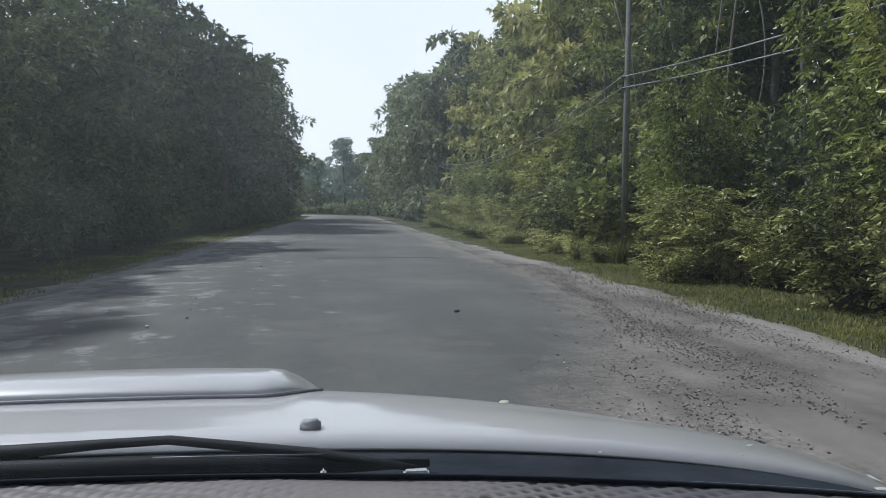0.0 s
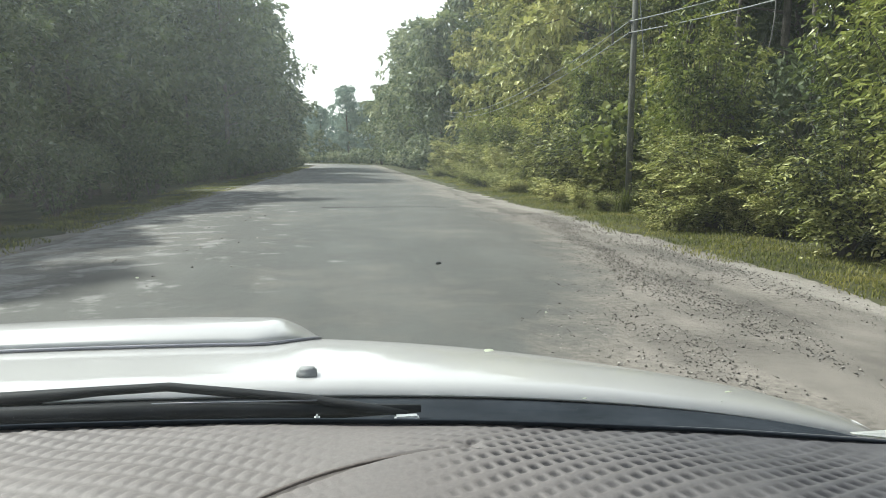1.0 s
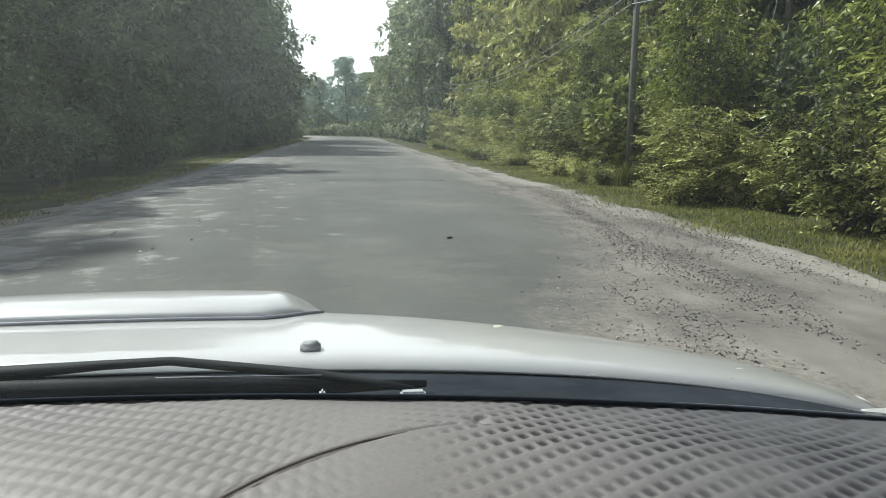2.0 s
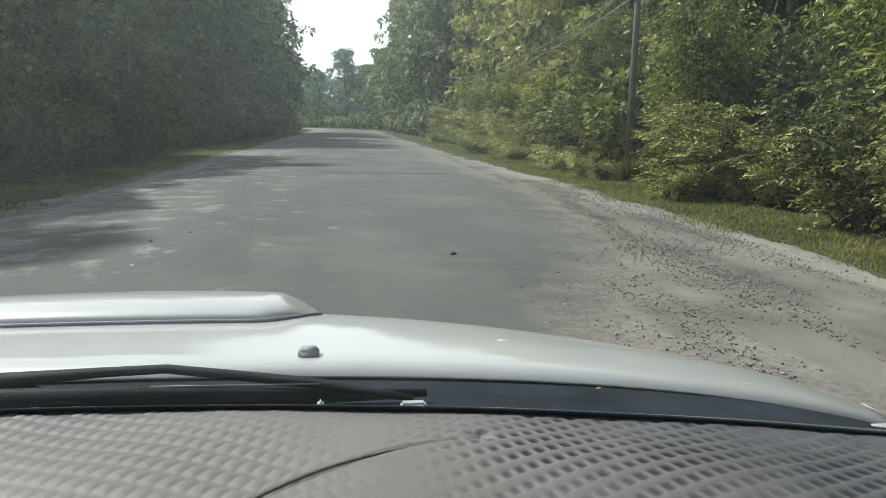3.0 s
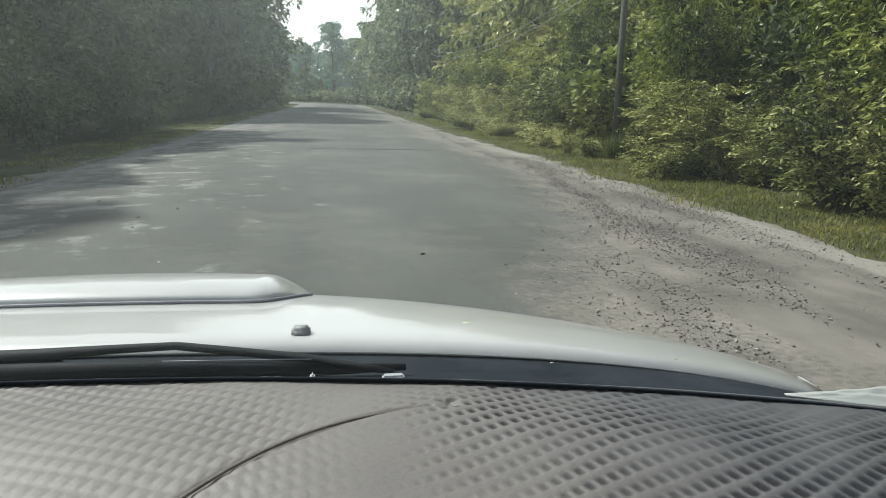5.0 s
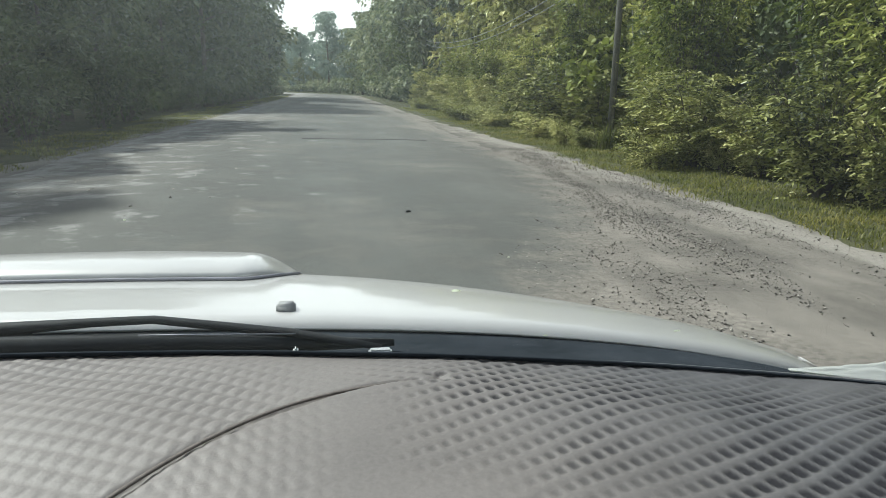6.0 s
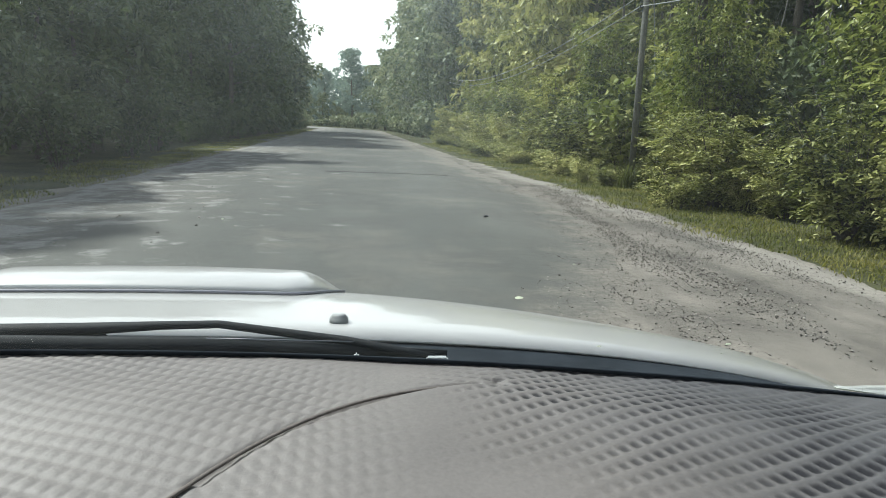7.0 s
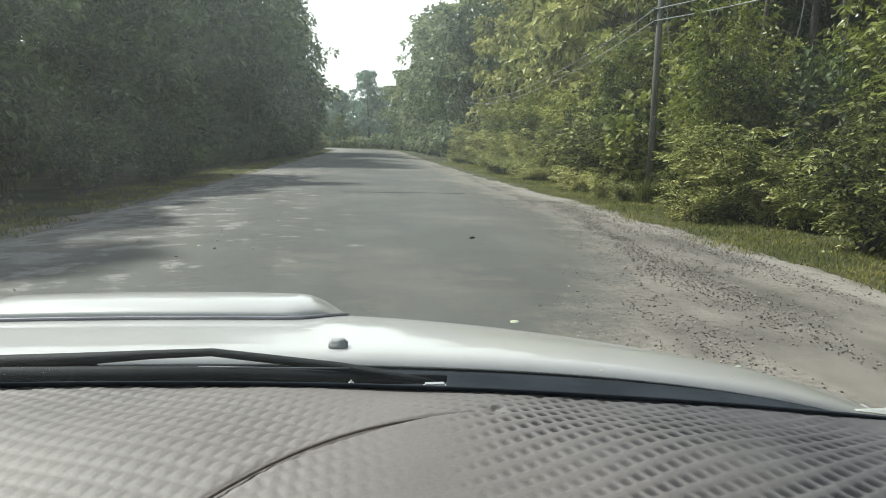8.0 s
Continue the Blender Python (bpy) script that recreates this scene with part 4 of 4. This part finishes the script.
def wiper(shift, low):
    w = part("wiper", tube([(x + shift, y - low, z) for x, y, z in arm_pts], [0.013, 0.013, 0.0095, 0.0066, 0.0060, 0.0064, 0.0066, 0.006, 0.004], 8, flat=0.72), rubber, car, "black wiper arm resting on the cowl", True)
    pts = [(shift - 0.40 + 0.80 * f, 0.700 - low - 0.01 * math.sin(3 * f), 1.203 - 0.006 * f - 0.02 * max(0, f - 0.7)) for f in span(0, 1, 17)]
    part("wiper_blade", tube(pts, [0.010] * 12 + [0.009, 0.008, 0.0065, 0.005, 0.003], 6, flat=1.3), rubber, w, smooth=True)
    # Glint along the blade, built as a thin pale bar.
    part("blade_glint", tube([(x, yy - 0.002, z + 0.0115) for x, yy, z in pts[11:15]], [0.0008] * 4, 5), grey_seal, w, "thin pale line standing for a glint on the blade", True)
    bm = block((shift - 0.05, 0.705 - low, 1.192), (shift + 0.05, 0.720 - low, 1.209), 0.005)
    part("blade_clip", bm, black_plastic, w, smooth=True)


wiper(0.0, 0.0)
wiper(-0.62, 0.03)
for x, w in ((0.381, 0.022), (0.302, 0.005)):
    u = x
    bm = block((u - w / 2, glass_foot(u) - 0.013, 1.2005), (u + w / 2, glass_foot(u) - 0.003, 1.2095), 0.002)
    part("clip", bm, chrome_clip, car, "small pale clip at the foot of the glass")


# dashboard under the mat
def dash_z(u, y):
    f = (glass_foot(u) - y)
    return 1.200 - 0.004 * (abs(u) / 0.8) ** 4 + 0.010 * math.sin(min(1.0, f / 0.30) * math.pi) - 2.2 * max(0.0, f - 0.30) ** 2


rows = [[(u, glass_foot(u) - 0.008 - d, dash_z(u, glass_foot(u) - d) - 0.006) for u in span(-0.89, 0.89, 49)] for d in span(0, 0.48, 25)]
part("dashboard", sheet(rows, thick=0.02), black_plastic, car, "dark dashboard under a woven mat", True)

# cabin that closes the place behind the eye
rows = [[(u, y, 1.76 - 0.05 * (abs(u) / 0.7) ** 4 - 0.03 * ((y + 0.9) / 1.0) ** 4) for u in span(-0.68, 0.68, 15)] for y in span(-1.9, -0.10, 15)]
part("roof", sheet(rows, thick=0.04), paint, car, smooth=True)
rows = [[(u, -1.9 - 0.08 * (1.76 - z), z) for u in span(-0.72, 0.72, 9)] for z in span(0.5, 1.74, 7)]
part("rear_panel", sheet(rows, thick=0.05), liner, car, smooth=True)
for s in (-1, 1):
    part("pillar", tube([(s * 0.90, 0.50, 1.12), (s * 0.80, 0.20, 1.45), (s * 0.68, -0.14, 1.72)], [0.035, 0.035, 0.035], 10), paint, car, smooth=True)
    rows = [[(s * (1.02 - 0.15 * max(0, z - 0.95)), y, z) for y in span(-1.95, 0.58, 15)] for z in span(0.45, 1.10, 8)]
    part("door", sheet(rows, thick=0.06), paint, car, "white door panel", True)
    part("rear_pillar", tube([(s * 0.86, -1.85, 1.08), (s * 0.70, -1.88, 1.74)], [0.08, 0.07], 10), paint, car, smooth=True)
part("cabin_floor", block((-0.9, -1.95, 0.42), (0.9, 0.62, 0.47), 0.01), liner, car)
part("firewall", block((-0.86, 0.60, 0.45), (0.86, 0.63, 1.12), 0.008), black_plastic, car)
for s in (-1, 1):
    for y in (1.32, -1.55):
        c = (s * 0.89, y, 0.38)
        wheel = part("wheel", tube([(c[0] - 0.12, c[1], c[2]), (c[0] - 0.09, c[1], c[2]), (c[0] + 0.09, c[1], c[2]), (c[0] + 0.12, c[1], c[2])], [0.33, 0.38, 0.38, 0.33], 32), rubber, car, smooth=False)
        part("rim", tube([(c[0] - 0.125, c[1], c[2]), (c[0] + 0.125, c[1], c[2])], [0.2, 0.2], 24), grey_seal, wheel)

# ---- woven mat on the dashboard ----
def seam_x(y):
    """Where the stitched seam runs, from the car's middle."""
    s = 1 - (1 - np.clip((y - 0.389) / 0.155, 0, 1)) ** (1 / 2.2)
    return -0.13 + 0.23 * s - XC


u1 = np.concatenate([np.linspace(-0.735, -0.20, 28)[:-1], np.linspace(-0.20, 0.90, 540)])
NU, ND = len(u1), 172
u = u1[None, :] * np.ones((ND, 1))
d = np.linspace(0.010, 0.36, ND)[:, None] * np.ones((1, NU))
y = 0.669 - 0.193 * u * u - d
z = 1.200 - 0.004 * (np.abs(u) / 0.8) ** 4 + 0.010 * np.sin(np.minimum(1, d / 0.30) * np.pi) - 2.2 * np.maximum(0, d - 0.30) ** 2
turn = np.where(u > seam_x(y), radians(21), radians(-24))
sway = 0.004 * np.sin(u * 21) + 0.004 * np.sin(y * 27 + u * 8)
p, q = (u * np.cos(turn) + y * np.sin(turn)) / 0.0118, (-u * np.sin(turn) + y * np.cos(turn) + sway) / 0.0172
cell = p + 0.5 * (np.floor(q) % 2)
du, dv = cell - np.floor(cell) - 0.5, q - np.floor(q) - 0.5
worn = (0.75 + 0.35 * np.sin(u * 9 + 1.0) * np.sin(y * 17 + 2.0) + 0.25 * np.sin(u * 31 + y * 12) * np.sin(y * 43 - u * 19)) * (0.46 + 0.75 * np.clip((u - 0.10) / 0.55, 0, 1))
# Slots widen to the right so that this side looks dimmer.
wide = 0.16 * np.clip((u - 0.3) / 0.40, 0, 1)
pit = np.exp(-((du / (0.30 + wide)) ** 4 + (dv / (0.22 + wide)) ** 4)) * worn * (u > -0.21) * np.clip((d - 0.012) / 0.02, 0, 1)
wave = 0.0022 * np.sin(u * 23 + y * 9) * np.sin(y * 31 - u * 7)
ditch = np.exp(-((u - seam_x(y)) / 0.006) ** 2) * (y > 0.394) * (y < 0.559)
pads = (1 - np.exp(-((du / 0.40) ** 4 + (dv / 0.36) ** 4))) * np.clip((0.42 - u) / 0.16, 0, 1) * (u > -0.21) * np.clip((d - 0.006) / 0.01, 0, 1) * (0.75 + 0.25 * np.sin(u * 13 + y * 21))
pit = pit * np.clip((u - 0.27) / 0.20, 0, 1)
z = z + 0.006 + wave * np.minimum(1, d / 0.06) - 0.0016 * np.minimum(pit, 1) - 0.0013 * pads - 0.003 * ditch
co = np.stack([u, y, z], -1).reshape(-1, 3)
i = (np.arange(ND - 1)[:, None] * NU + np.arange(NU - 1)[None, :]).ravel()
tris = np.concatenate([np.stack([i, i + NU, i + 1], 1), np.stack([i + 1, i + NU, i + NU + 1], 1)])
me = tri_mesh("mat_cloth", co, tris, cloth)
# Pad grooves go in at about half strength, as painted shade.
me.attributes.new("slot_crease", "FLOAT", "POINT").data.foreach_set("value", np.clip(pit + 0.46 * pads, 0, 1).astype(np.float32).ravel())
# Rises to the right, where the cloth is painted dim.
me.attributes.new("panel", "FLOAT", "POINT").data.foreach_set("value", (0.85 * np.clip((u - 0.38 - 0.4 * (d - 0.1)) / 0.26, 0, 1)).astype(np.float32).ravel())
me.shade_smooth()
mat_thing = thing("dashboard_mat", "grey-beige padded woven mat lying on the dashboard", "mat", at=(XC, 0, 0))
piece("mat_cloth", me, mat_thing, "grey-beige cloth with rows of small pits")
pts = []
for yy in span(0.306, 0.5435, 40):
    x = float(seam_x(np.array(yy))) if yy > 0.389 else -0.13 - XC - (0.389 - yy) * 0.7
    f = glass_foot(x) - yy
    pts.append((x, yy, 1.2052 + 0.010 * math.sin(min(1, f / 0.30) * math.pi) - 2.2 * max(0, f - 0.30) ** 2))
part("seam", tube(pts, [0.0020] * 40, 6, flat=0.6), seam_thread, mat_thing, "dark stitched seam across the mat", True)

# ---- crumpled plastic sheet in the corner of the dashboard ----
rows = []
for f in span(0, 1, 12):
    line = []
    for g in span(0, 1, 27):
        x = 0.755 + 0.15 * g
        line.append((x, 0.556 - 0.34 * (x - 0.755) + 0.026 * f * (0.15 + 0.85 * g), 1.204 - 0.06 * (x - 0.755) + 0.024 * f * g + 0.010 * f * g * noise.noise((g * 6, f * 4, 3)) + 0.0025 * g * noise.noise((g * 21, f * 9, 5))))
    rows.append(line)
scrap = thing("plastic_sheet", "crumpled white plastic sheet in the dashboard corner", "plastic sheet", at=(XC, 0, 0))
part("sheet", sheet(rows, thick=0.001), grit, scrap, smooth=True)
part("dark_edge", tube([(0.82 + 0.08 * f, 0.534 - 0.027 * f, 1.2000 - 0.005 * f) for f in span(0, 1, 9)], [0.002] * 9, 6, flat=0.6), rubber, scrap, "dark lower edge of the sheet", True)
